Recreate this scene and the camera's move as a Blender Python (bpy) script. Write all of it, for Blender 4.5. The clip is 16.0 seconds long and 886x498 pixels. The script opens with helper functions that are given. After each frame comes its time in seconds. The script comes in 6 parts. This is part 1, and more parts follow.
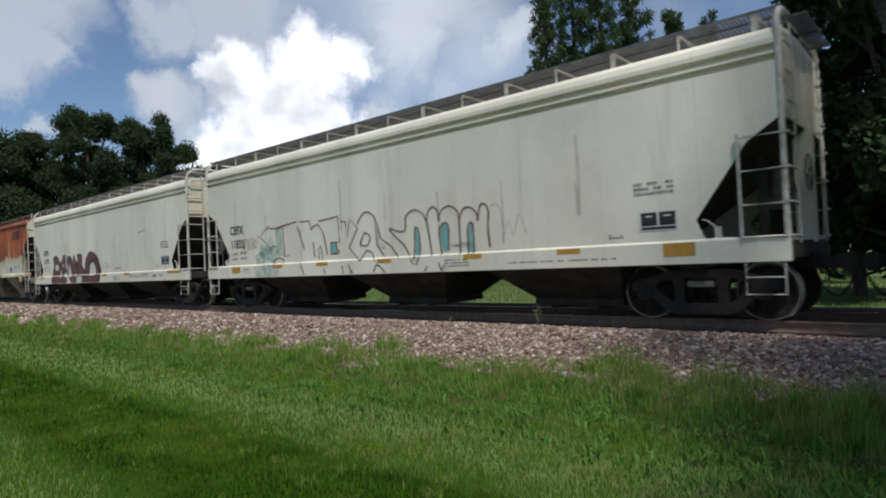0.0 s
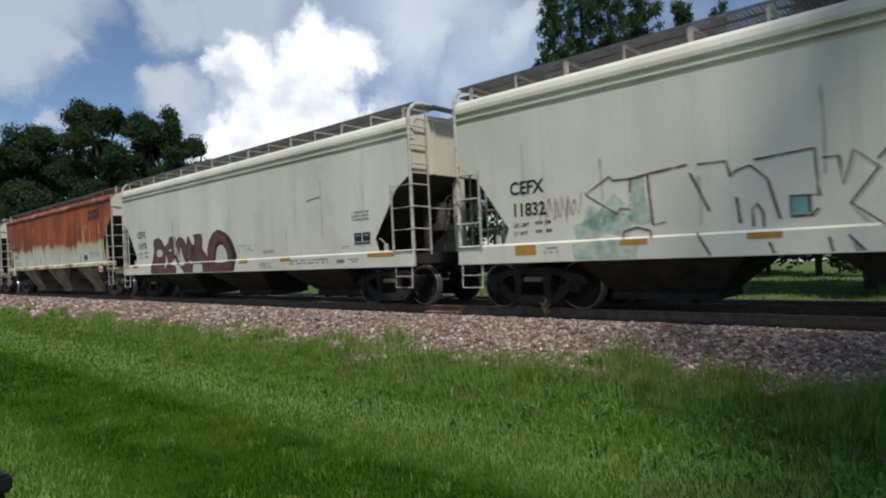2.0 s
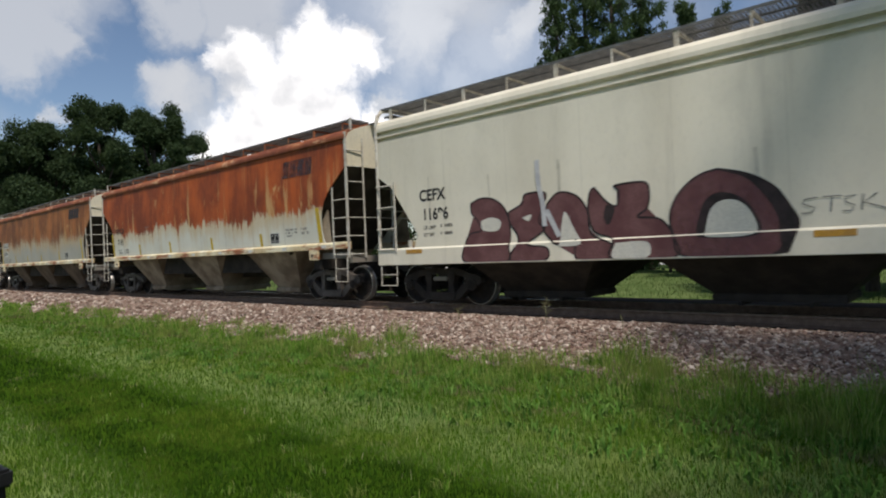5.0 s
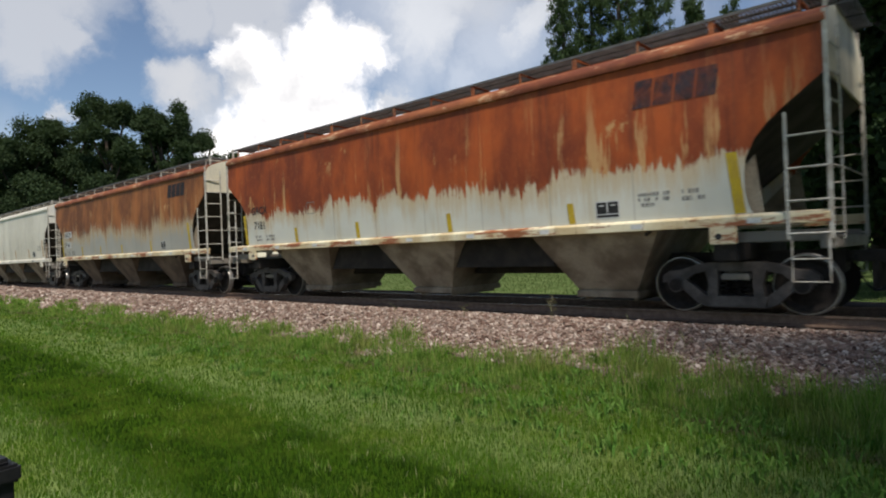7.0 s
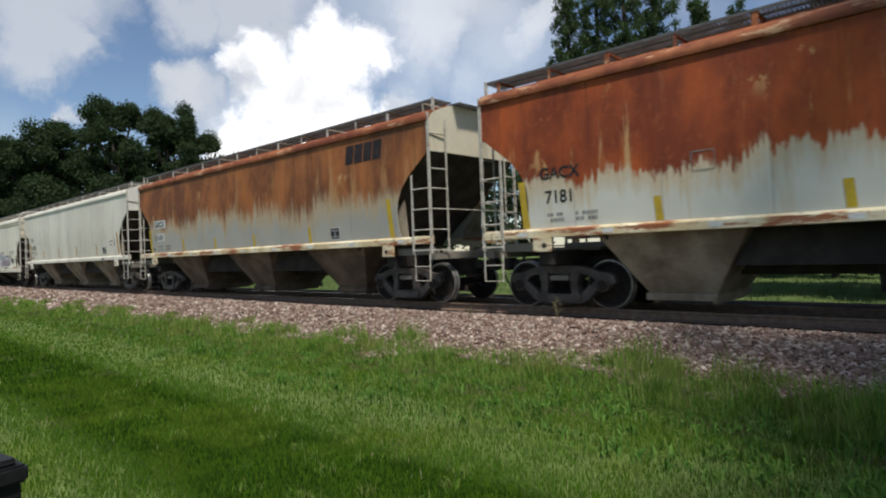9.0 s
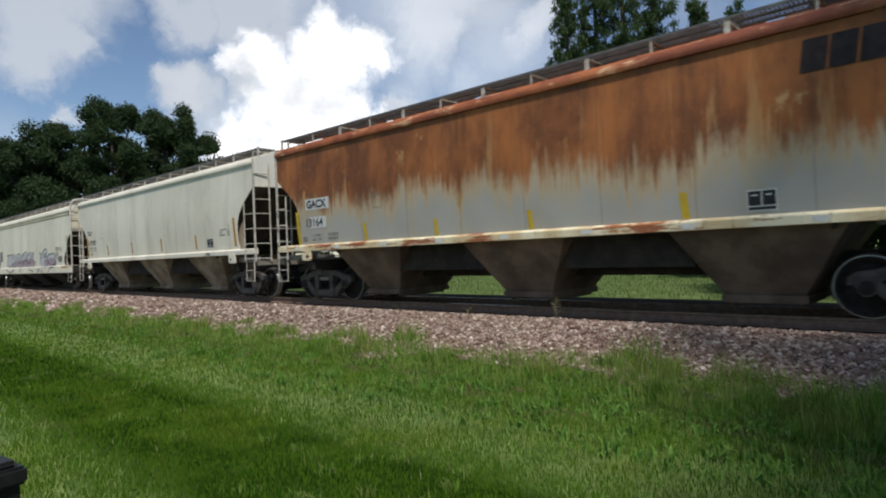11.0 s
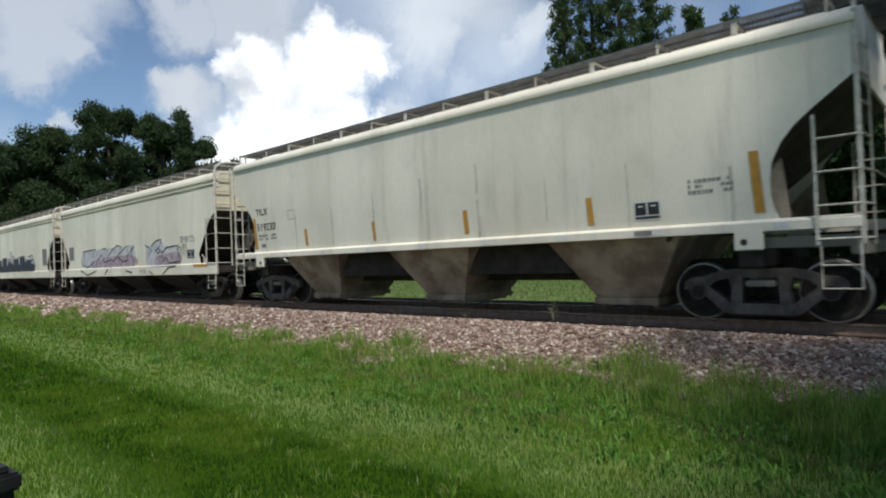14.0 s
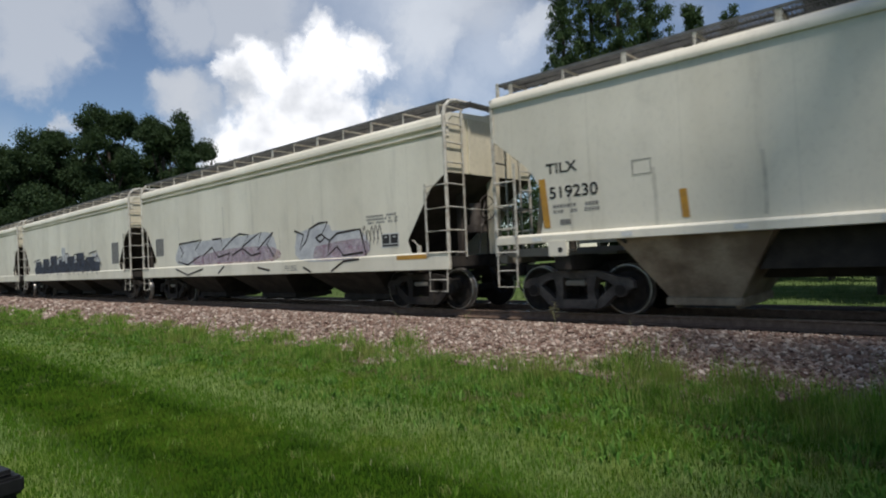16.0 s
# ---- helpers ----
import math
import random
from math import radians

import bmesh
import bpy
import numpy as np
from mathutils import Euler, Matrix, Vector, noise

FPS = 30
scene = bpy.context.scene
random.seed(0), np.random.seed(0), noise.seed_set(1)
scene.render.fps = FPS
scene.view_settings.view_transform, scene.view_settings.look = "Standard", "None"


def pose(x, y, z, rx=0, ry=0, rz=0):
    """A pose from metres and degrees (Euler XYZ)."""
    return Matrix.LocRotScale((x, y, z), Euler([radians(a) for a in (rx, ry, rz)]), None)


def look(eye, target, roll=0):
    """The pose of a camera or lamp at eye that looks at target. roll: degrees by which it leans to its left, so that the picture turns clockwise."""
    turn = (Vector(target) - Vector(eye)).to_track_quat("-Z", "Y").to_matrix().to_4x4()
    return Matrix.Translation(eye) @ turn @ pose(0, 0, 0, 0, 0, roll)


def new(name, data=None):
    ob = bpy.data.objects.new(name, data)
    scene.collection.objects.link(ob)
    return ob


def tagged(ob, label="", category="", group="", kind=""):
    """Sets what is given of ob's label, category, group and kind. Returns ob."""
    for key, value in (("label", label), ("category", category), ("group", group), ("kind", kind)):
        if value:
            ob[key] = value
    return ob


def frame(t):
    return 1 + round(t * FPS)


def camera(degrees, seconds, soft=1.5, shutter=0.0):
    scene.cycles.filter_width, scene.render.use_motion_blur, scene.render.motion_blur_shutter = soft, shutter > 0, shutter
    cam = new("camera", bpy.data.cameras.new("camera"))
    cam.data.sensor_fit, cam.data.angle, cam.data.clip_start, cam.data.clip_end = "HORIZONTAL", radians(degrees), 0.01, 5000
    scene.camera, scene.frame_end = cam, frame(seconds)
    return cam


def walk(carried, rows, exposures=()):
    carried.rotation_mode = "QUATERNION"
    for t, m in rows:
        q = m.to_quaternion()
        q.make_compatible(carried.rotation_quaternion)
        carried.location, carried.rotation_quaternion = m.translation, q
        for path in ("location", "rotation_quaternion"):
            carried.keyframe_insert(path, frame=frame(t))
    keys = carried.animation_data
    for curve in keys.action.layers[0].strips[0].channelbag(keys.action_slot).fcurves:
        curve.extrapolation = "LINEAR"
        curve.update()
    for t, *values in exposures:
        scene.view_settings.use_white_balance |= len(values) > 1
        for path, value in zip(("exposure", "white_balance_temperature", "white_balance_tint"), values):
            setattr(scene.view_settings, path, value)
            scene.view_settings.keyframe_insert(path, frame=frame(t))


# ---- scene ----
EXPOSURES = [(0.0, -0.15, 6150, 10), (1.5, -0.20, 6050, 10), (3.0, -0.06, 6400, 10), (4.0, -0.12, 6550, 11), (6.5, 0.03, 6700, 12), (9.0, 0.0, 6450, 11), (11.5, -0.02, 6350, 10), (12.5, 0.05, 6250, 9), (13.5, 0.10, 6350, 9), (14.5, -0.06, 6250, 9), (16.0, -0.18, 6350, 11)]
SKY_STRENGTH = 0.105
CLOUD_WHITE, CLOUD_GREY, CLOUD_THIN = (12.5, 12.5, 12.5), (6.4, 6.7, 7.1), (7.6, 7.7, 7.8)
# azimuth and height of the clouds' lobes, and their radii, in degrees
CLOUDS_WHITE = [(-52.9, 19.7, 2.0), (-53.7, 17.8, 2.9), (-51.8, 17.5, 3.0), (-58.8, 17.0, 2.4), (-61.5, 17.1, 1.6), (-54.8, 14.6, 3.9), (-57.9, 11.1, 4.3), (-52.3, 12.9, 3.2), (-49.2, 18.6, 2.1), (-47.8, 12.2, 2.0), (-53.7, 10.1, 4.6), (-61.7, 10.2, 2.8), (-56.6, 16.0, 2.6), (-59.5, 12.3, 2.6)]
CLOUDS_GREY = [(-76.3, 18.6, 4.3), (-73.8, 18.4, 2.3), (-77.0, 16.9, 3.2), (-65.0, 21.2, 3.3), (-60.3, 21.4, 3.8), (-57.4, 20.7, 2.2), (-66.2, 14.6, 2.4), (-42.7, 21.3, 4.0), (-46.2, 14.6, 1.6), (-33.6, 20.4, 2.4), (-73.8, 12.4, 1.3), (-59.7, 24.9, 7.0), (-40.3, 26.2, 7.0), (-76.5, 22.9, 6.5)]
CLOUDS_SHADE = [(-60.6, 14.9, 1.8), (-64.8, 14.4, 2.4)]
CLOUDS_VEIL = [(-43.8, 19.5, 4.8), (-35.8, 18.1, 4.0), (-39.1, 15.4, 3.0), (-45.7, 24.6, 6.5)]

EYE = Vector((0.0, -11.235, 1.18))
# seconds, turn to the left of the track's normal, tilt, lean
PATH = [(0.0, 40.768, 1.103, -2.710), (0.5, 40.801, 0.872, -2.637), (1.0, 41.049, 0.732, -2.777), (1.5, 41.260, 0.612, -2.679),
        (2.0, 41.516, 0.504, -2.712), (2.5, 41.635, 0.517, -2.800), (3.0, 41.705, 0.446, -2.664), (3.5, 41.690, 0.467, -2.454),
        (4.0, 41.510, 0.420, -2.322), (6.5, 42.043, 0.196, -2.157), (7.0, 42.180, 0.181, -2.127), (7.5, 42.349, 0.343, -2.405),
        (8.0, 42.543, 0.413, -2.242), (8.5, 42.634, 0.367, -2.127), (9.0, 42.639, 0.327, -2.128), (11.5, 42.498, 0.472, -2.351),
        (12.0, 42.411, 0.550, -2.560), (12.5, 42.441, 0.598, -2.621), (13.0, 42.373, 0.742, -2.557), (13.5, 42.341, 0.814, -2.448),
        (14.0, 42.276, 0.854, -2.201), (14.5, 42.229, 0.909, -2.336), (15.0, 42.267, 0.907, -2.486), (15.5, 42.313, 0.919, -2.487),
        (16.0, 42.339, 0.899, -2.589)]


def heading(turn, tilt):
    a, b = radians(turn), radians(tilt)
    return Vector((-math.sin(a) * math.cos(b), math.cos(a) * math.cos(b), math.sin(b)))


cam = camera(72.8, 16.0, soft=2.0, shutter=0.25)
walk(cam, [(t, look(EYE, EYE + 10 * heading(a, b), c)) for t, a, b, c in PATH], exposures=EXPOSURES)

# ---- world and sun ----
SUN_FROM = Vector((0.40, -0.27, 0.87)).normalized()
world = bpy.data.worlds.new("sky")
scene.world = world
world.use_nodes = True


def build_sky():
    nt = world.node_tree
    nt.nodes.clear()
    N, L = nt.nodes.new, nt.links.new
    out, bg = N("ShaderNodeOutputWorld"), N("ShaderNodeBackground")
    sky = N("ShaderNodeTexSky")
    sky.sky_type, sky.sun_disc = "NISHITA", False
    sky.sun_elevation = math.asin(SUN_FROM.z)
    sky.sun_rotation = math.atan2(SUN_FROM.x, SUN_FROM.y)
    sky.air_density, sky.dust_density, sky.ozone_density = 1.0, 0.3, 2.2
    co = N("ShaderNodeTexCoord")
    # ragged cloud edges: the direction is shifted by two scales of noise
    def shift(scale, amount, src):
        nz = N("ShaderNodeTexNoise")
        nz.inputs["Scale"].default_value, nz.inputs["Detail"].default_value = scale, 6
        nz.inputs["Roughness"].default_value = 0.6
        L(src, nz.inputs["Vector"])
        sub, mul, add = N("ShaderNodeVectorMath"), N("ShaderNodeVectorMath"), N("ShaderNodeVectorMath")
        sub.operation, mul.operation, add.operation = "SUBTRACT", "SCALE", "ADD"
        sub.inputs[1].default_value = (0.5, 0.5, 0.5)
        mul.inputs["Scale"].default_value = amount
        L(nz.outputs["Color"], sub.inputs[0]); L(sub.outputs[0], mul.inputs[0])
        L(src, add.inputs[0]); L(mul.outputs[0], add.inputs[1])
        return add.outputs[0]
    warped = shift(34.0, 0.035, shift(9.0, 0.13, co.outputs["Generated"]))

    def blobs(rows, soft):
        last = None
        for az, el, r in rows:
            a, e = radians(az), radians(el)
            d = N("ShaderNodeVectorMath"); d.operation = "DISTANCE"
            L(warped, d.inputs[0])
            d.inputs[1].default_value = (math.sin(a) * math.cos(e), math.cos(a) * math.cos(e), math.sin(e))
            m = N("ShaderNodeMapRange"); m.interpolation_type = "SMOOTHSTEP"
            m.inputs["From Min"].default_value, m.inputs["From Max"].default_value = radians(r) * (1 + soft), radians(r) * (1 - soft)
            L(d.outputs["Value"], m.inputs["Value"])
            if last is None:
                last = m.outputs[0]
            else:
                mx = N("ShaderNodeMath"); mx.operation = "MAXIMUM"
                L(last, mx.inputs[0]); L(m.outputs[0], mx.inputs[1]); last = mx.outputs[0]
        return last

    def mix(fac, a, b):
        m = N("ShaderNodeMix"); m.data_type = "RGBA"
        L(fac, m.inputs["Factor"])
        for src, k in ((a, 6), (b, 7)):
            if isinstance(src, tuple):
                m.inputs[k].default_value = (*src, 1)
            else:
                L(src, m.inputs[k])
        return m.outputs[2]
    def scaled(src, k):
        m = N("ShaderNodeMath"); m.operation = "MULTIPLY"
        L(src, m.inputs[0])
        m.inputs[1].default_value = k
        return m.outputs[0]
    # scattered cloud all round, thin
    nz = N("ShaderNodeTexNoise")
    nz.inputs["Scale"].default_value, nz.inputs["Detail"].default_value, nz.inputs["Roughness"].default_value = 2.3, 8, 0.55
    L(co.outputs["Generated"], nz.inputs["Vector"])
    mr = N("ShaderNodeMapRange"); mr.interpolation_type = "SMOOTHSTEP"
    mr.inputs["From Min"].default_value, mr.inputs["From Max"].default_value, mr.inputs["To Max"].default_value = 0.50, 0.76, 0.34
    L(nz.outputs["Fac"], mr.inputs["Value"])
    col = mix(mr.outputs[0], sky.outputs[0], CLOUD_THIN)
    col = mix(scaled(blobs([(a, e, r * 0.86) for a, e, r in CLOUDS_GREY], 0.45), 0.75), col, CLOUD_GREY)
    col = mix(scaled(blobs(CLOUDS_VEIL, 0.85), 0.5), col, (8.6, 9.1, 9.7))
    puff = N("ShaderNodeTexNoise")
    puff.inputs["Scale"].default_value, puff.inputs["Detail"].default_value = 14.0, 5
    L(co.outputs["Generated"], puff.inputs["Vector"])
    tone = N("ShaderNodeMapRange")
    tone.inputs["From Min"].default_value, tone.inputs["From Max"].default_value = 0.45, 0.72
    L(puff.outputs["Fac"], tone.inputs["Value"])
    col = mix(blobs(CLOUDS_WHITE, 0.42), col, mix(tone.outputs[0], CLOUD_WHITE, (7.5, 7.7, 8.0)))
    col = mix(scaled(blobs(CLOUDS_SHADE, 0.6), 0.75), col, CLOUD_GREY)
    L(col, bg.inputs["Color"])
    bg.inputs["Strength"].default_value = SKY_STRENGTH
    L(bg.outputs[0], out.inputs[0])


build_sky()
sun_data = bpy.data.lights.new("sun", "SUN")
sun_data.energy, sun_data.angle, sun_data.color = 4.3, radians(5.0), (1.0, 0.945, 0.86)
sun = new("sun", sun_data)
sun.matrix_world = look(SUN_FROM * 60, (0, 0, 0))

# ---- materials ----
def material(name, base, rough=0.7, metal=0.0):
    m = bpy.data.materials.new(name)
    m.use_nodes = True
    b = m.node_tree.nodes["Principled BSDF"]
    b.inputs["Base Color"].default_value = (*base, 1)
    b.inputs["Roughness"].default_value, b.inputs["Metallic"].default_value = rough, metal
    return m, m.node_tree, b


def noise_node(nt, scale, detail=4, stretch=(1, 1, 1), rough=0.55, coord="Object"):
    co, mp, nz = nt.nodes.new("ShaderNodeTexCoord"), nt.nodes.new("ShaderNodeMapping"), nt.nodes.new("ShaderNodeTexNoise")
    mp.inputs["Scale"].default_value = stretch
    nz.inputs["Scale"].default_value, nz.inputs["Detail"].default_value, nz.inputs["Roughness"].default_value = scale, detail, rough
    nt.links.new(co.outputs[coord], mp.inputs[0])
    nt.links.new(mp.outputs[0], nz.inputs["Vector"])
    return nz.outputs["Fac"]


def ranged(nt, src, lo, hi, to=(0, 1)):
    m = nt.nodes.new("ShaderNodeMapRange")
    m.interpolation_type = "SMOOTHSTEP"
    m.inputs["From Min"].default_value, m.inputs["From Max"].default_value = lo, hi
    m.inputs["To Min"].default_value, m.inputs["To Max"].default_value = to
    nt.links.new(src, m.inputs["Value"])
    return m.outputs[0]


def blend(nt, fac, a, b, kind="MIX"):
    m = nt.nodes.new("ShaderNodeMix")
    m.data_type, m.blend_type = "RGBA", kind
    if isinstance(fac, float):
        m.inputs["Factor"].default_value = fac
    else:
        nt.links.new(fac, m.inputs["Factor"])
    for src, k in ((a, 6), (b, 7)):
        if isinstance(src, tuple):
            m.inputs[k].default_value = (*src, 1)
        else:
            nt.links.new(src, m.inputs[k])
    return m.outputs[2]


def calc(nt, op, a, b):
    m = nt.nodes.new("ShaderNodeMath")
    m.operation = op
    for src, k in ((a, 0), (b, 1)):
        if isinstance(src, (int, float)):
            m.inputs[k].default_value = src
        else:
            nt.links.new(src, m.inputs[k])
    return m.outputs[0]


def relief(nt, bsdf, src, strength, distance=0.02):
    b = nt.nodes.new("ShaderNodeBump")
    b.inputs["Strength"].default_value, b.inputs["Distance"].default_value = strength, distance
    nt.links.new(src, b.inputs["Height"])
    nt.links.new(b.outputs[0], bsdf.inputs["Normal"])


def height_of(nt):
    co, sp = nt.nodes.new("ShaderNodeTexCoord"), nt.nodes.new("ShaderNodeSeparateXYZ")
    nt.links.new(co.outputs["Object"], sp.inputs[0])
    return sp.outputs


def worn_paint(name, base, grime=(0.20, 0.17, 0.13), streaks=0.35, rough=0.45, rust=0.1):
    """Weathered paint: broad fading, vertical dirt streaks and specks of rust."""
    m, nt, b = material(name, base, rough)
    b.inputs["Specular IOR Level"].default_value = 0.32
    fade = ranged(nt, noise_node(nt, 0.45, 3), 0.35, 0.7)
    col = blend(nt, fade, base, tuple(c * 0.88 for c in base))
    band = ranged(nt, noise_node(nt, 1.0, 3, (0.55, 0.55, 0.10)), 0.40, 0.66, (0, 0.40))
    col = blend(nt, band, col, tuple(c * k for c, k in zip(base, (0.70, 0.68, 0.64))))
    soot = ranged(nt, noise_node(nt, 1.0, 5, (0.9, 0.9, 0.6), 0.6), 0.52, 0.78, (0, streaks))
    col = blend(nt, soot, col, tuple(c * 0.5 for c in base))
    # weld seams between the sheets
    seam = calc(nt, "PINGPONG", calc(nt, "ADD", height_of(nt)[0], 40.3), 0.815)
    col = blend(nt, ranged(nt, seam, 0.018, 0.004, (0, 0.10)), col, grime)
    run = ranged(nt, noise_node(nt, 1.0, 6, (2.2, 2.2, 0.16), 0.65), 0.52, 0.80, (0, streaks))
    col = blend(nt, run, col, grime)
    dust = ranged(nt, noise_node(nt, 16.0, 6, (1, 1, 0.6), 0.7), 0.45, 0.85, (0, streaks * 0.5))
    col = blend(nt, dust, col, grime)
    spots = ranged(nt, noise_node(nt, 5.0, 8, (1, 1, 0.5), 0.7), 0.68, 0.74, (0, rust))
    col = blend(nt, spots, col, (0.23, 0.075, 0.022))
    nt.links.new(col, b.inputs["Base Color"])
    nt.links.new(ranged(nt, noise_node(nt, 3.0, 4), 0.3, 0.7, (rough - 0.08, rough + 0.2)), b.inputs["Roughness"])
    relief(nt, b, noise_node(nt, 0.9, 3), 0.15, 0.06)
    return m


def rusted_paint(name, base, line, drop, dark=(0.20, 0.030, 0.006), light=(0.47, 0.088, 0.012), hold=0.97, soft=0.07, pale_amount=0.9):
    """Pale paint whose upper part has rusted through, with runs of rust down to an uneven line."""
    m, nt, b = material(name, base, 0.55)
    xyz = height_of(nt)
    runs = noise_node(nt, 1.0, 7, (1.1, 1.1, 0.10), 0.7)
    fine = noise_node(nt, 1.0, 6, (8.0, 8.0, 0.55), 0.78)
    crumbs = noise_node(nt, 7.0, 6, (1, 1, 0.6), 0.7)
    patch_ = noise_node(nt, 0.55, 4)
    lift = calc(nt, "ADD", calc(nt, "MULTIPLY", calc(nt, "SUBTRACT", runs, 0.5), drop * 1.2), calc(nt, "MULTIPLY", calc(nt, "SUBTRACT", fine, 0.5), drop * 1.0))
    lift = calc(nt, "ADD", lift, calc(nt, "MULTIPLY", calc(nt, "SUBTRACT", patch_, 0.5), drop * 0.55))
    lift = calc(nt, "ADD", lift, calc(nt, "MULTIPLY", calc(nt, "SUBTRACT", crumbs, 0.5), drop * 0.28))
    level = calc(nt, "ADD", xyz[2], lift)
    amount = ranged(nt, level, line - soft * 0.6, line + soft, (0, hold))
    # rust tones: broad brown fields, orange bloom, fine dark pitting
    brown = blend(nt, ranged(nt, noise_node(nt, 0.8, 6, (1, 1, 0.55), 0.62), 0.36, 0.66), dark, light)
    brown = blend(nt, ranged(nt, noise_node(nt, 1.0, 6, (5.0, 5.0, 0.35), 0.7), 0.48, 0.72, (0, 0.6)), brown, tuple(c * 0.55 for c in dark))
    brown = blend(nt, ranged(nt, noise_node(nt, 9.0, 6, (1, 1, 0.7), 0.7), 0.50, 0.75, (0, 0.5)), brown, (0.44, 0.115, 0.026))
    # paint that still clings: narrow runs, widest near the line, and scabs higher up
    cling = ranged(nt, noise_node(nt, 1.0, 7, (2.6, 2.6, 0.22), 0.75), 0.555, 0.62, (0, pale_amount))
    low = ranged(nt, level, line + 0.05, line + 1.5, (1, 0.12))
    scab = calc(nt, "MULTIPLY", ranged(nt, noise_node(nt, 1.7, 8, (1, 1, 0.8), 0.72), 0.60, 0.66, (0, 0.8)), ranged(nt, noise_node(nt, 0.35, 2), 0.48, 0.60))
    left = calc(nt, "MAXIMUM", calc(nt, "MULTIPLY", cling, low), scab)
    brown = blend(nt, left, brown, (0.60, 0.36, 0.15))
    # below the line: stained pale paint, rust tears and yellowed runs
    under = blend(nt, ranged(nt, noise_node(nt, 0.7, 4), 0.35, 0.65, (0, 0.5)), base, tuple(c * 0.78 for c in base))
    under = blend(nt, ranged(nt, noise_node(nt, 1.0, 6, (2.0, 2.0, 0.12), 0.65), 0.52, 0.74, (0, 0.7)), under, (0.50, 0.36, 0.15))
    under = blend(nt, ranged(nt, noise_node(nt, 1.0, 7, (4.5, 4.5, 0.5), 0.75), 0.62, 0.72, (0, 0.75)), under, (0.30, 0.085, 0.022))
    near = ranged(nt, level, line - 0.55, line - 0.03, (0, 0.55))
    under = blend(nt, near, under, (0.55, 0.36, 0.14))
    seam = calc(nt, "PINGPONG", calc(nt, "ADD", xyz[0], 40.3), 0.815)
    col = blend(nt, amount, under, brown)
    col = blend(nt, ranged(nt, seam, 0.020, 0.004, (0, 0.28)), col, (0.10, 0.05, 0.03))
    b.inputs["Specular IOR Level"].default_value = 0.35
    nt.links.new(col, b.inputs["Base Color"])
    nt.links.new(ranged(nt, amount, 0.0, 1.0, (0.45, 0.72)), b.inputs["Roughness"])
    relief(nt, b, noise_node(nt, 14.0, 6), 0.2, 0.01)
    return m


def sill_paint(name):
    """Cream sill paint with long scabs of rust."""
    m, nt, b = material(name, (0.74, 0.66, 0.46), 0.5)
    col = blend(nt, ranged(nt, noise_node(nt, 1.0, 5, (1.6, 1, 1)), 0.35, 0.65), (0.78, 0.71, 0.50), (0.60, 0.47, 0.26))
    col = blend(nt, ranged(nt, noise_node(nt, 1.0, 7, (0.9, 3, 5), 0.72), 0.50, 0.57, (0, 0.95)), col, (0.29, 0.082, 0.024))
    col = blend(nt, ranged(nt, noise_node(nt, 1.0, 6, (9, 5, 1.5), 0.7), 0.56, 0.70, (0, 0.8)), col, (0.18, 0.062, 0.026))
    nt.links.new(col, b.inputs["Base Color"])
    relief(nt, b, noise_node(nt, 22.0, 5), 0.25, 0.01)
    return m


def flaking_roof(name):
    """Rusty roof flange with scabs of pale paint."""
    m, nt, b = material(name, (0.26, 0.07, 0.02), 0.7)
    col = blend(nt, ranged(nt, noise_node(nt, 1.6, 6, (0.6, 1, 1), 0.65), 0.36, 0.66), (0.17, 0.040, 0.014), (0.36, 0.115, 0.036))
    col = blend(nt, ranged(nt, noise_node(nt, 1.0, 8, (1.4, 4, 4), 0.75), 0.54, 0.64, (0, 0.85)), col, (0.60, 0.38, 0.22))
    col = blend(nt, ranged(nt, noise_node(nt, 11.0, 5, (0.5, 1, 1), 0.7), 0.52, 0.72, (0, 0.6)), col, (0.10, 0.035, 0.016))
    nt.links.new(col, b.inputs["Base Color"])
    relief(nt, b, noise_node(nt, 18.0, 5), 0.3, 0.012)
    return m


def mottled(name, a, b_, scale=6.0, rough=0.8, metal=0.0, bump=0.3, stretch=(1, 1, 1), fine=40.0, distance=0.01):
    m, nt, b = material(name, a, rough, metal)
    b.inputs["Specular IOR Level"].default_value = 0.22
    col = blend(nt, ranged(nt, noise_node(nt, scale, 5, stretch), 0.35, 0.68), a, b_)
    col = blend(nt, ranged(nt, noise_node(nt, fine, 3, stretch), 0.35, 0.75, (0, 0.5)), col, tuple((p + q) * 0.3 for p, q in zip(a, b_)))
    nt.links.new(col, b.inputs["Base Color"])
    relief(nt, b, noise_node(nt, fine, 4, stretch), bump, distance)
    return m


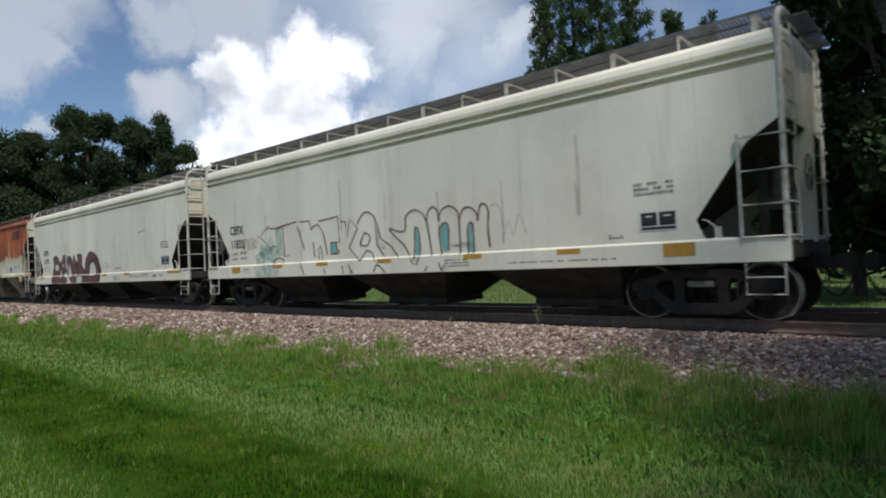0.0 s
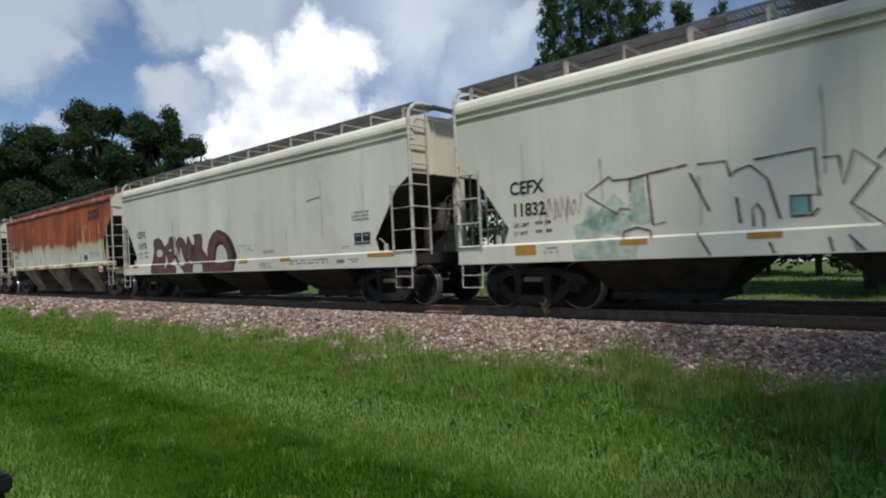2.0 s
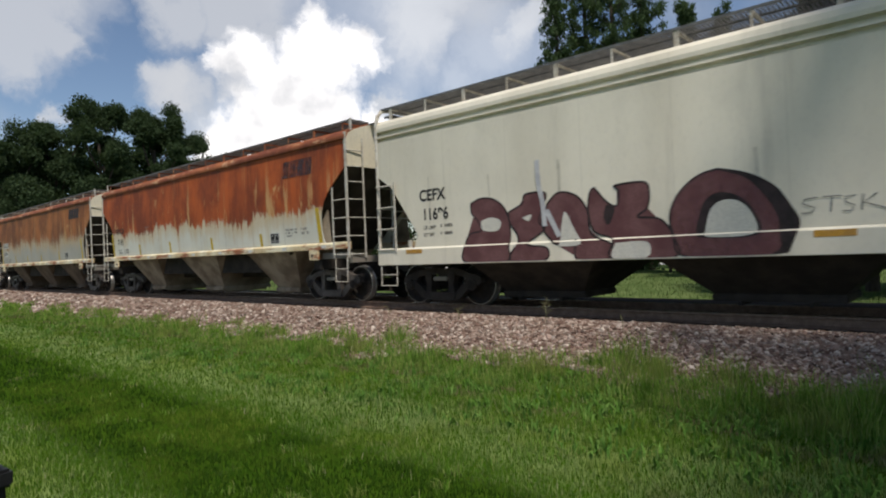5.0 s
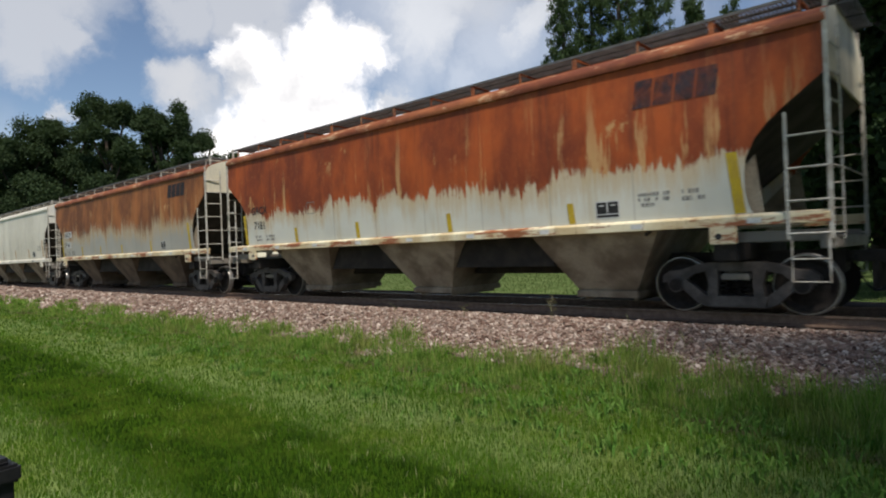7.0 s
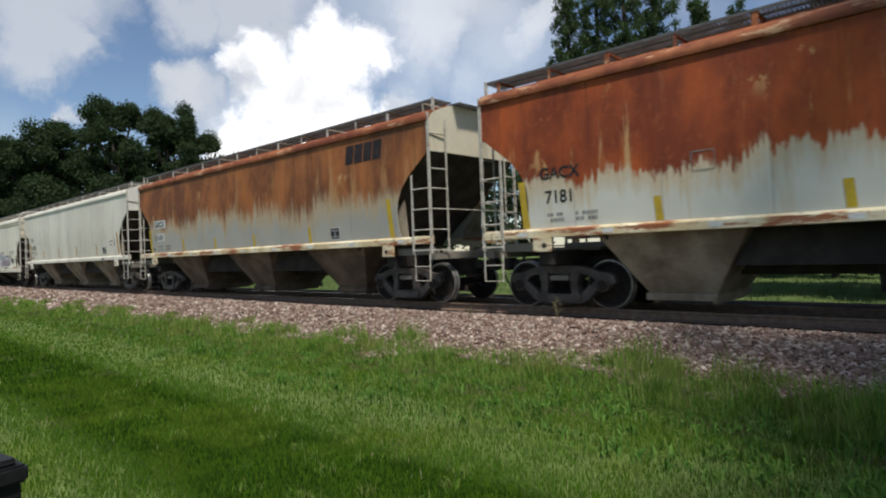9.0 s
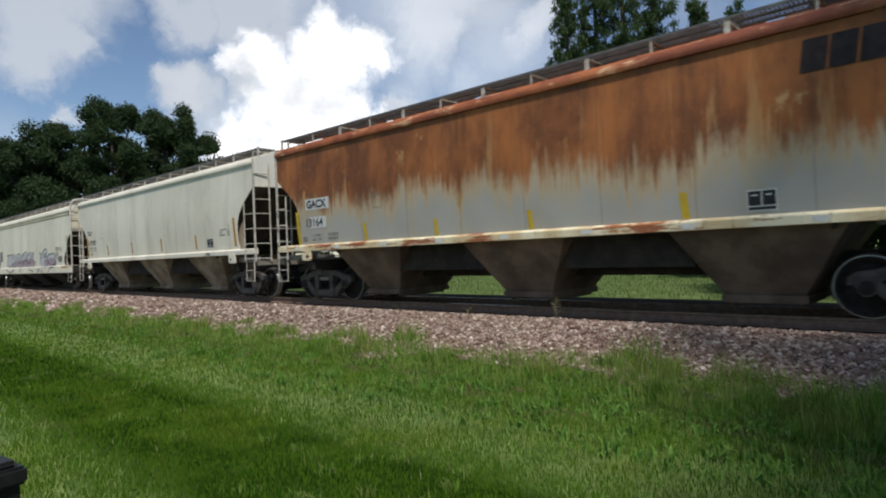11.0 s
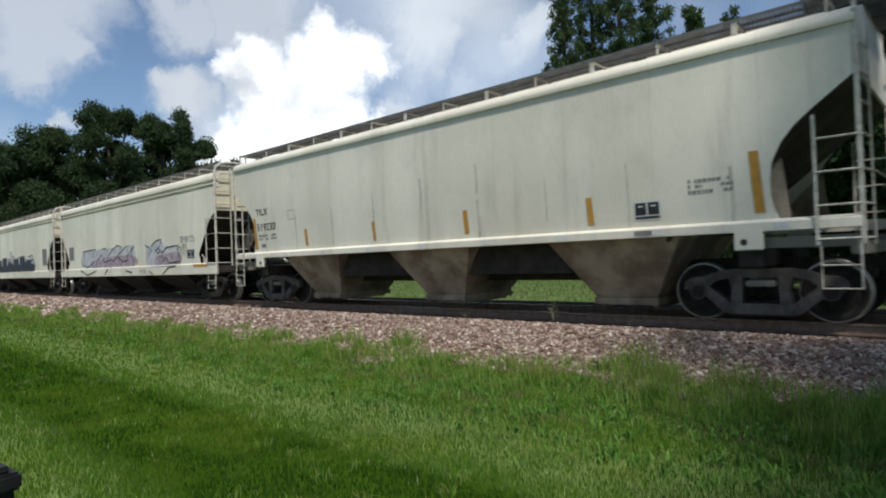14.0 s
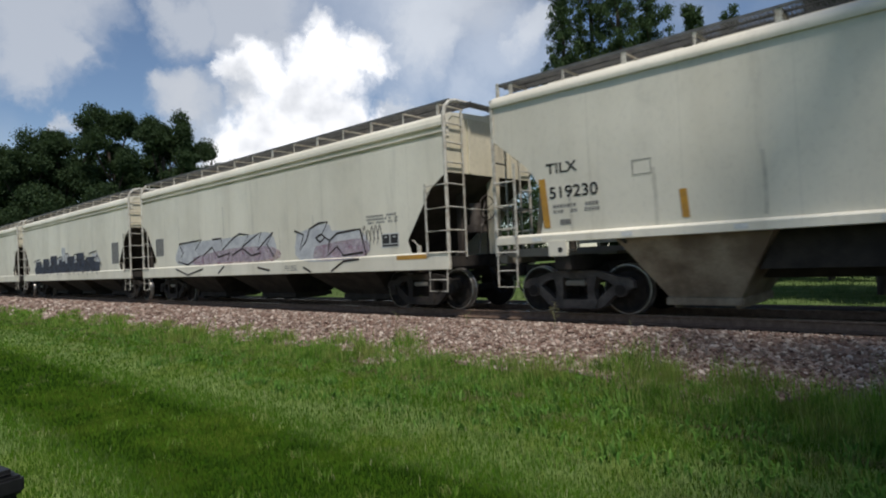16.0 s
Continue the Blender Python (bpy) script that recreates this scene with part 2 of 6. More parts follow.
def island_tint(name, colours, rough=0.8, translucent=0.0, mown=False, patchy=False):
    """A colour for each joined piece, picked along a ramp."""
    m, nt, b = material(name, colours[0], rough)
    b.inputs["Specular IOR Level"].default_value = 0.0
    geo, ramp = nt.nodes.new("ShaderNodeNewGeometry"), nt.nodes.new("ShaderNodeValToRGB")
    ramp.color_ramp.elements.remove(ramp.color_ramp.elements[1])
    for i, c in enumerate(colours):
        e = ramp.color_ramp.elements[0] if i == 0 else ramp.color_ramp.elements.new(i / (len(colours) - 1))
        e.position, e.color = i / (len(colours) - 1), (*c, 1)
    nt.links.new(geo.outputs["Random Per Island"], ramp.inputs[0])
    tint = ramp.outputs[0]
    if mown:
        # the mower's passes, lit and shaded bands put into colour, and patches of drier turf
        xyz = height_of(nt)
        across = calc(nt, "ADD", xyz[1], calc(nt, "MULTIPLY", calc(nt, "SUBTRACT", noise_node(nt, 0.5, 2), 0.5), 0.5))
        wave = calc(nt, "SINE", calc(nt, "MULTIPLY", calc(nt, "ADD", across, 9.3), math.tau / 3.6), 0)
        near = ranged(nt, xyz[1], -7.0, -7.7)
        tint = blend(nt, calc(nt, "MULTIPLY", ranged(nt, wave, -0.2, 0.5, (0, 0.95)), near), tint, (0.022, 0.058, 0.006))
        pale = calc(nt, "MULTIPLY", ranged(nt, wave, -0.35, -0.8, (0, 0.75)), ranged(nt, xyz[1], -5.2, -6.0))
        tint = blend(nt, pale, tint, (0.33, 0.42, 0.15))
        tint = blend(nt, ranged(nt, noise_node(nt, 0.8, 5), 0.48, 0.70, (0, 0.7)), tint, (0.19, 0.26, 0.034))
        tint = blend(nt, ranged(nt, noise_node(nt, 1.1, 6, (1, 1, 1), 0.6), 0.60, 0.70, (0, 0.7)), tint, (0.34, 0.32, 0.15))
        tint = blend(nt, ranged(nt, noise_node(nt, 2.2, 6), 0.50, 0.74, (0, 0.5)), tint, (0.050, 0.128, 0.010))
        verge = calc(nt, "MULTIPLY", ranged(nt, xyz[1], -6.3, -5.2), ranged(nt, noise_node(nt, 1.5, 6, (0.6, 1, 1), 0.65), 0.50, 0.60, (0, 0.9)))
        tint = blend(nt, verge, tint, (0.19, 0.155, 0.085))
    if patchy:
        tint = blend(nt, ranged(nt, noise_node(nt, 1.6, 4), 0.50, 0.66, (0, 0.75)), tint, (0.24, 0.27, 0.075))
        tint = blend(nt, ranged(nt, noise_node(nt, 2.6, 3), 0.54, 0.70, (0, 0.8)), tint, (0.055, 0.130, 0.016))
    nt.links.new(tint, b.inputs["Base Color"])
    if translucent:
        tr, mx = nt.nodes.new("ShaderNodeBsdfTranslucent"), nt.nodes.new("ShaderNodeMixShader")
        hue = blend(nt, 0.25, tint, (0.14, 0.24, 0.03))
        nt.links.new(hue, tr.inputs[0])
        mx.inputs[0].default_value = translucent
        nt.links.new(b.outputs[0], mx.inputs[1]); nt.links.new(tr.outputs[0], mx.inputs[2])
        nt.links.new(mx.outputs[0], nt.nodes["Material Output"].inputs[0])
    return m


WHITE = worn_paint("white_paint", (0.83, 0.775, 0.635), streaks=0.26)
WHITE_B = worn_paint("white_paint_cool", (0.80, 0.75, 0.625), streaks=0.36)
WHITE_C = worn_paint("white_paint_dull", (0.74, 0.72, 0.64), streaks=0.5)
END_SHEET = worn_paint("streaked_end_paint", (0.72, 0.66, 0.50), streaks=0.75, rust=0.7)
GREY_FRAME = worn_paint("grey_frame_paint", (0.25, 0.225, 0.19), streaks=0.55, rust=0.7)
RUST_RED = rusted_paint("rust_over_pale_paint", (0.70, 0.69, 0.60), 2.40, 1.15)
RUST_TAN = rusted_paint("tan_rust_over_grey_paint", (0.42, 0.405, 0.36), 2.50, 1.5, (0.135, 0.032, 0.006), (0.40, 0.125, 0.027), 0.92, 0.36, 0.5)
RUST_ROOF = flaking_roof("rusty_roof_steel")
RUST_SILL = sill_paint("rust_stained_sill")
# sooty underframe steel; the shade under the cars is put into its colour
SOOTY_SHADED = mottled("sooty_shaded_steel", (0.030, 0.026, 0.023), (0.058, 0.048, 0.040), 3.0, 0.85)
TRUCK = mottled("dusty_brown_truck_steel", (0.060, 0.050, 0.045), (0.130, 0.112, 0.098), 4.0, 0.55)
DIRTY_PALE = mottled("dusty_hopper_paint", (0.17, 0.125, 0.085), (0.40, 0.33, 0.24), 1.6, 0.8)
DIRTY_BROWN = mottled("dusty_brown_hopper_paint", (0.10, 0.072, 0.052), (0.21, 0.155, 0.11), 1.6, 0.85)
# grime of the end recesses, darkened for the shade on down-facing sheets
SLOPE = mottled("grimy_shaded_sheet", (0.050, 0.040, 0.034), (0.095, 0.080, 0.068), 1.8, 0.85)
GRATE = mottled("galvanised_grating", (0.12, 0.12, 0.12), (0.19, 0.19, 0.185), 5.0, 0.6, 0.2)
LADDER = mottled("chipped_ladder_paint", (0.62, 0.60, 0.53), (0.40, 0.35, 0.28), 9.0, 0.6)
WHEEL = mottled("wheel_steel", (0.020, 0.017, 0.015), (0.038, 0.031, 0.026), 7.0, 0.85, 0.0)
TREAD = mottled("bright_wheel_tread", (0.42, 0.40, 0.37), (0.30, 0.28, 0.26), 8.0, 0.38, 0.8)
RAILM = mottled("rusty_rail_side", (0.16, 0.105, 0.075), (0.23, 0.155, 0.11), 8.0, 0.8)
RAILTOP = mottled("polished_rail_head", (0.42, 0.41, 0.40), (0.34, 0.33, 0.32), 5.0, 0.25, 1.0)
TIE = mottled("weathered_tie_wood", (0.12, 0.10, 0.085), (0.20, 0.165, 0.14), 3.0, 0.9, stretch=(6, 0.6, 6))
YELLOW = mottled("faded_yellow_tape", (0.62, 0.44, 0.035), (0.52, 0.36, 0.05), 6.0, 0.6)
ORANGE = mottled("orange_reflector_tape", (0.55, 0.29, 0.045), (0.44, 0.24, 0.06), 6.0, 0.6)
BLACK = mottled("black_stencil_paint", (0.020, 0.020, 0.022), (0.045, 0.044, 0.042), 12.0, 0.6)
GREYINK = mottled("faded_stencil_paint", (0.17, 0.165, 0.155), (0.27, 0.26, 0.24), 12.0, 0.7)
SHEETW = mottled("white_decal", (0.70, 0.70, 0.67), (0.60, 0.60, 0.57), 12.0, 0.5)
PLASTIC = mottled("black_plastic", (0.012, 0.012, 0.013), (0.022, 0.022, 0.023), 20.0, 0.45, bump=0.05)
STONE = island_tint("ballast_stone", [(0.075, 0.050, 0.040), (0.21, 0.138, 0.108), (0.185, 0.148, 0.120), (0.31, 0.23, 0.185), (0.12, 0.070, 0.054), (0.52, 0.45, 0.38), (0.24, 0.155, 0.124)], 0.9)
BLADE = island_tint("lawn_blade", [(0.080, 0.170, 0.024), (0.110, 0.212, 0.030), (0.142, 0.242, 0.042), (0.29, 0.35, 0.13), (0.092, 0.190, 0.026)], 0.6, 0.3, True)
TALL = island_tint("tall_grass_blade", [(0.085, 0.200, 0.024), (0.140, 0.285, 0.036), (0.195, 0.330, 0.052), (0.34, 0.35, 0.13), (0.110, 0.235, 0.028)], 0.65, 0.35, False, True)
FIELD_GRASS = island_tint("rough_field_grass", [(0.085, 0.135, 0.040), (0.115, 0.165, 0.055), (0.15, 0.19, 0.075), (0.10, 0.15, 0.045)], 0.7, 0.25)
STEM = island_tint("pale_seed_stem", [(0.40, 0.42, 0.20), (0.52, 0.50, 0.30), (0.33, 0.39, 0.13)], 0.8, 0.2)
WEED = island_tint("broad_weed_leaf", [(0.075, 0.17, 0.030), (0.11, 0.225, 0.040), (0.17, 0.275, 0.070)], 0.55, 0.25)
DRY_STEM = mottled("dry_weed_stem", (0.32, 0.28, 0.16), (0.20, 0.22, 0.09), 20.0, 0.9)
LEAF = island_tint("broad_leaf", [(0.034, 0.054, 0.027), (0.043, 0.066, 0.032), (0.054, 0.079, 0.040), (0.037, 0.060, 0.029)], 0.8, 0.25)
NEEDLE = island_tint("conifer_needles", [(0.044, 0.072, 0.034), (0.060, 0.094, 0.043), (0.078, 0.112, 0.052)], 0.8, 0.25)
LEAF_DARK = island_tint("dark_evergreen_foliage", [(0.026, 0.044, 0.020), (0.036, 0.060, 0.027), (0.050, 0.078, 0.034)], 0.75, 0.1)
GRATE_DARK = mottled("dull_grating", (0.07, 0.07, 0.07), (0.12, 0.12, 0.115), 5.0, 0.7)
BARK = mottled("tree_bark", (0.055, 0.042, 0.032), (0.10, 0.08, 0.062), 3.0, 0.95, stretch=(3, 3, 0.6), bump=0.6, distance=0.03)

# ---- mesh helpers ----
def box(bm, x0, x1, y0, y1, z0, z1):
    vs = [bm.verts.new((x, y, z)) for x in (x0, x1) for y in (y0, y1) for z in (z0, z1)]
    for f in ((0, 1, 3, 2), (4, 6, 7, 5), (0, 4, 5, 1), (2, 3, 7, 6), (0, 2, 6, 4), (1, 5, 7, 3)):
        bm.faces.new([vs[i] for i in f])
    return vs


def soft_box(bm, x0, x1, y0, y1, z0, z1, r=0.01):
    t = bmesh.new()
    box(t, x0, x1, y0, y1, z0, z1)
    bmesh.ops.bevel(t, geom=t.edges[:], offset=r, segments=2, affect="EDGES", clamp_overlap=True)
    me = bpy.data.meshes.new("soft")
    t.to_mesh(me); t.free()
    bm.from_mesh(me)
    bpy.data.meshes.remove(me)


def tube(bm, pts, r, seg=8):
    """A round bar along a run of points."""
    pts = [Vector(p) for p in pts]
    rings = []
    for i, p in enumerate(pts):
        d = (pts[min(i + 1, len(pts) - 1)] - pts[max(i - 1, 0)]).normalized()
        a = d.orthogonal().normalized() if abs(d.z) > 0.9 else d.cross(Vector((0, 0, 1))).normalized()
        b = d.cross(a)
        rings.append([bm.verts.new(p + r * (math.cos(k * math.tau / seg) * a + math.sin(k * math.tau / seg) * b)) for k in range(seg)])
    for u, w in zip(rings, rings[1:]):
        best = min(range(seg), key=lambda s: (u[0].co - w[s].co).length)
        for k in range(seg):
            bm.faces.new((u[k], u[(k + 1) % seg], w[(best + k + 1) % seg], w[(best + k) % seg]))
    bm.faces.new(rings[0]); bm.faces.new(rings[-1])


def extrude_xz(bm, pts, y0, y1):
    """A plate with an outline in x and z, from y0 to y1."""
    a, b = [bm.verts.new((x, y0, z)) for x, z in pts], [bm.verts.new((x, y1, z)) for x, z in pts]
    n = len(pts)
    bm.faces.new(a); bm.faces.new(b[::-1])
    for i in range(n):
        bm.faces.new((a[i], a[(i + 1) % n], b[(i + 1) % n], b[i]))


def extrude_yz(bm, pts, x0, x1):
    a, b = [bm.verts.new((x0, y, z)) for y, z in pts], [bm.verts.new((x1, y, z)) for y, z in pts]
    n = len(pts)
    bm.faces.new(a); bm.faces.new(b[::-1])
    for i in range(n):
        bm.faces.new((a[i], a[(i + 1) % n], b[(i + 1) % n], b[i]))


def part(name, bm, mat, parent, label="", smooth=False):
    if isinstance(bm, bpy.types.Mesh):
        me = bm
    else:
        bmesh.ops.recalc_face_normals(bm, faces=bm.faces[:])
        me = bpy.data.meshes.new(name)
        bm.to_mesh(me)
        bm.free()
        me.materials.append(mat)
        if smooth:
            for p in me.polygons:
                p.use_smooth = True
            me.set_sharp_from_angle(angle=radians(35))
    ob = new(name, me)
    ob.parent = parent
    if label:
        ob["label"] = label
    return ob


def raw(name, verts, faces, mat, kind="", label="", category="", parent=None):
    me = bpy.data.meshes.new(name)
    me.from_pydata(verts.tolist() if hasattr(verts, "tolist") else verts, [], faces.tolist() if hasattr(faces, "tolist") else faces)
    me.materials.append(mat)
    ob = new(name, me)
    ob.parent = parent
    return tagged(ob, label, category, "", kind)


# ---- ground and track ----
PROFILE = [(0, -0.21), (1.25, -0.21), (1.5, -0.16), (2.0, -0.13), (2.4, -0.19), (3.45, -0.44), (4.3, -0.62), (9, -0.63), (14, -0.63), (40, -0.75), (120, -0.9), (500, -1.0), (2500, -1.0)]


def ground_z(y):
    if 1.4 < y < 3.2:
        return -0.05 - 0.27 * max(0.0, y - 2.2)
    y = abs(y)
    for (a, p), (b, q) in zip(PROFILE, PROFILE[1:]):
        if y <= b:
            return p + (q - p) * (y - a) / (b - a)
    return PROFILE[-1][1]


def ground_material():
    m, nt, b = material("grass_and_ballast_ground", (0.08, 0.13, 0.03), 0.9)
    b.inputs["Specular IOR Level"].default_value = 0.0
    xyz = height_of(nt)
    off = calc(nt, "ABSOLUTE", xyz[1], 0)
    edge = calc(nt, "ADD", off, calc(nt, "MULTIPLY", calc(nt, "SUBTRACT", noise_node(nt, 1.3, 5), 0.5), 0.9))
    lawn = ranged(nt, edge, 3.3, 3.8)
    turf = blend(nt, ranged(nt, noise_node(nt, 0.35, 5), 0.35, 0.65), (0.024, 0.066, 0.004), (0.038, 0.090, 0.006))
    turf = blend(nt, ranged(nt, noise_node(nt, 22.0, 6), 0.35, 0.7), turf, (0.044, 0.074, 0.008))
    far = ranged(nt, xyz[1], 3.0, 9.0)
    turf = blend(nt, far, turf, blend(nt, ranged(nt, noise_node(nt, 1.1, 6), 0.35, 0.65), (0.075, 0.115, 0.036), (0.125, 0.165, 0.060)))
    grit = blend(nt, ranged(nt, noise_node(nt, 26.0, 4), 0.35, 0.65), (0.085, 0.062, 0.052), (0.19, 0.14, 0.12))
    # darker bed by the rails: oily dirt, with the train's shadow coloured in
    grit = blend(nt, ranged(nt, off, 1.75, 2.15), (0.085, 0.07, 0.06), grit)
    nt.links.new(blend(nt, lawn, grit, turf), b.inputs["Base Color"])
    relief(nt, b, noise_node(nt, 30.0, 5), 0.8, 0.03)
    return m


def build_ground():
    ys = sorted({s * y for y, _ in PROFILE for s in (-1, 1)} | {1.6, 2.2, 3.1})
    xs = [-2500, -900, -400] + list(range(-200, 41, 4)) + [120, 400, 900, 2500]
    verts = [(x, y, ground_z(y)) for x in xs for y in ys]
    n = len(ys)
    faces = [(i * n + j, (i + 1) * n + j, (i + 1) * n + j + 1, i * n + j + 1) for i in range(len(xs) - 1) for j in range(n - 1)]
    raw("ground", verts, faces, ground_material(), "structure", "mown green lawn beside a gravel railway bed", "ground")


build_ground()
raw("lane", [(x, y, ground_z(y) + 0.02) for x in (-300, 100) for y in (44, 50)], [(0, 2, 3, 1)], mottled("pale_gravel_lane", (0.42, 0.40, 0.37), (0.52, 0.50, 0.46), 0.6, 0.95),
    "structure", "pale gravel lane across the field beyond the track", "lane")


def build_track():
    track = tagged(new("track"), "single railway track on weathered wooden ties in ballast", "railway track", "", "structure")
    shape = [(-0.07, -0.18), (0.07, -0.18), (0.07, -0.165), (0.012, -0.14), (0.012, -0.045), (0.036, -0.035), (0.036, -0.004), (0.028, 0.0),
             (-0.028, 0.0), (-0.036, -0.004), (-0.036, -0.035), (-0.012, -0.045), (-0.012, -0.14), (-0.07, -0.165)]
    for y in (-0.753, 0.753):
        bm = bmesh.new()
        extrude_yz(bm, [(y + a, z) for a, z in shape], -240, 60)
        rail = part("rail", bm, RAILM, track, "rusty steel rail with a polished head")
        bm = bmesh.new()
        box(bm, -240, 60, y - 0.026, y + 0.026, 0.0, 0.0015)
        part("rail_head", bm, RAILTOP, rail)
    bm = bmesh.new()
    soft_box(bm, -0.115, 0.115, -1.3, 1.3, -0.36, -0.185, 0.012)
    tie = None
    rnd = random.Random(5)
    for i in range(290):
        x = -138 + i * 0.535
        if tie is None:
            tie = part("tie", bm, TIE, track)
            ob = tie
        else:
            ob = new("tie", tie.data)
            ob.parent = track
        ob.matrix_basis = pose(x, rnd.uniform(-0.03, 0.03), rnd.uniform(-0.012, 0.0), 0, 0, rnd.uniform(-1.2, 1.2))


build_track()

# ---- freight cars ----
HALF = 8.18


def outline_a(z):
    """Half length of a side sheet at a height: straight-cut ends."""
    return np.interp(z, [1.31, 1.62, 2.72, 3.05], [7.02, 6.90, 7.68, HALF])


def outline_b(z):
    """Half length of a side sheet at a height: rounded ends."""
    return np.interp(z, [1.54, 1.70, 1.91, 2.15, 2.40, 2.65, 2.86, 3.05, 3.48], [7.18, 7.11, 7.07, 7.07, 7.11, 7.23, 7.40, 7.62, HALF])


def side_sheet(bm, s, outline, zs, ys, bulge):
    """One side of a body: rows over the height, clipped to the outline, with shallow dents between the inner ribs."""
    cols = 65
    rows = []
    for z, y in zip(zs, ys):
        e = outline(z)
        row = []
        for i in range(cols):
            x = e * (2 * i / (cols - 1) - 1)
            dent = bulge * (0.5 * math.cos(x * math.tau / 1.63) + noise.noise((x * 0.8, z * 0.7, s * 7.0)))
            row.append(bm.verts.new((x, s * (y + dent), z)))
        rows.append(row)
    inner = [[bm.verts.new(v.co - Vector((0, s * 0.012, 0))) for v in row] for row in rows]
    for grid in (rows, inner):
        for a, b in zip(grid, grid[1:]):
            for i in range(cols - 1):
                bm.faces.new((a[i], a[i + 1], b[i + 1], b[i]))
    for a, b, c, d in zip(rows, rows[1:], inner, inner[1:]):
        for i in (0, cols - 1):
            bm.faces.new((a[i], b[i], d[i], c[i]))
    for a, c in ((rows[0], inner[0]), (rows[-1], inner[-1])):
        for i in range(cols - 1):
            bm.faces.new((a[i], a[i + 1], c[i + 1], c[i]))


def wheel_mesh():
    """A turned steel wheel, axis along y, outer face towards -y."""
    bm = bmesh.new()
    prof = [(0.0, -0.11), (0.10, -0.11), (0.125, -0.085), (0.16, -0.045), (0.33, -0.01), (0.385, -0.055), (0.40, -0.07), (0.440, -0.07), (0.457, -0.068), (0.462, -0.06),
            (0.468, 0.045), (0.480, 0.055), (0.495, 0.07), (0.480, 0.075), (0.39, 0.07), (0.15, 0.05), (0.0, 0.05)]
    seg = 40
    rings = [[bm.verts.new((r * math.cos(k * math.tau / seg), y, r * math.sin(k * math.tau / seg))) for k in range(seg)] if r else [bm.verts.new((0, y, 0))] for r, y in prof]
    for i, (a, b) in enumerate(zip(rings, rings[1:])):
        for k in range(seg):
            f = [a[k % len(a)], a[(k + 1) % len(a)], b[(k + 1) % len(b)], b[k % len(b)]]
            f = list(dict.fromkeys(f))
            face = bm.faces.new(f)
            face.material_index = 1 if i in (7, 8, 9, 10) else 0
    bmesh.ops.recalc_face_normals(bm, faces=bm.faces[:])
    me = bpy.data.meshes.new("wheel")
    bm.to_mesh(me); bm.free()
    me.materials.append(WHEEL); me.materials.append(TREAD)
    for p in me.polygons:
        p.use_smooth = True
    me.set_sharp_from_angle(angle=radians(40))
    return me


WHEEL_MESH = wheel_mesh()
TURNING = []


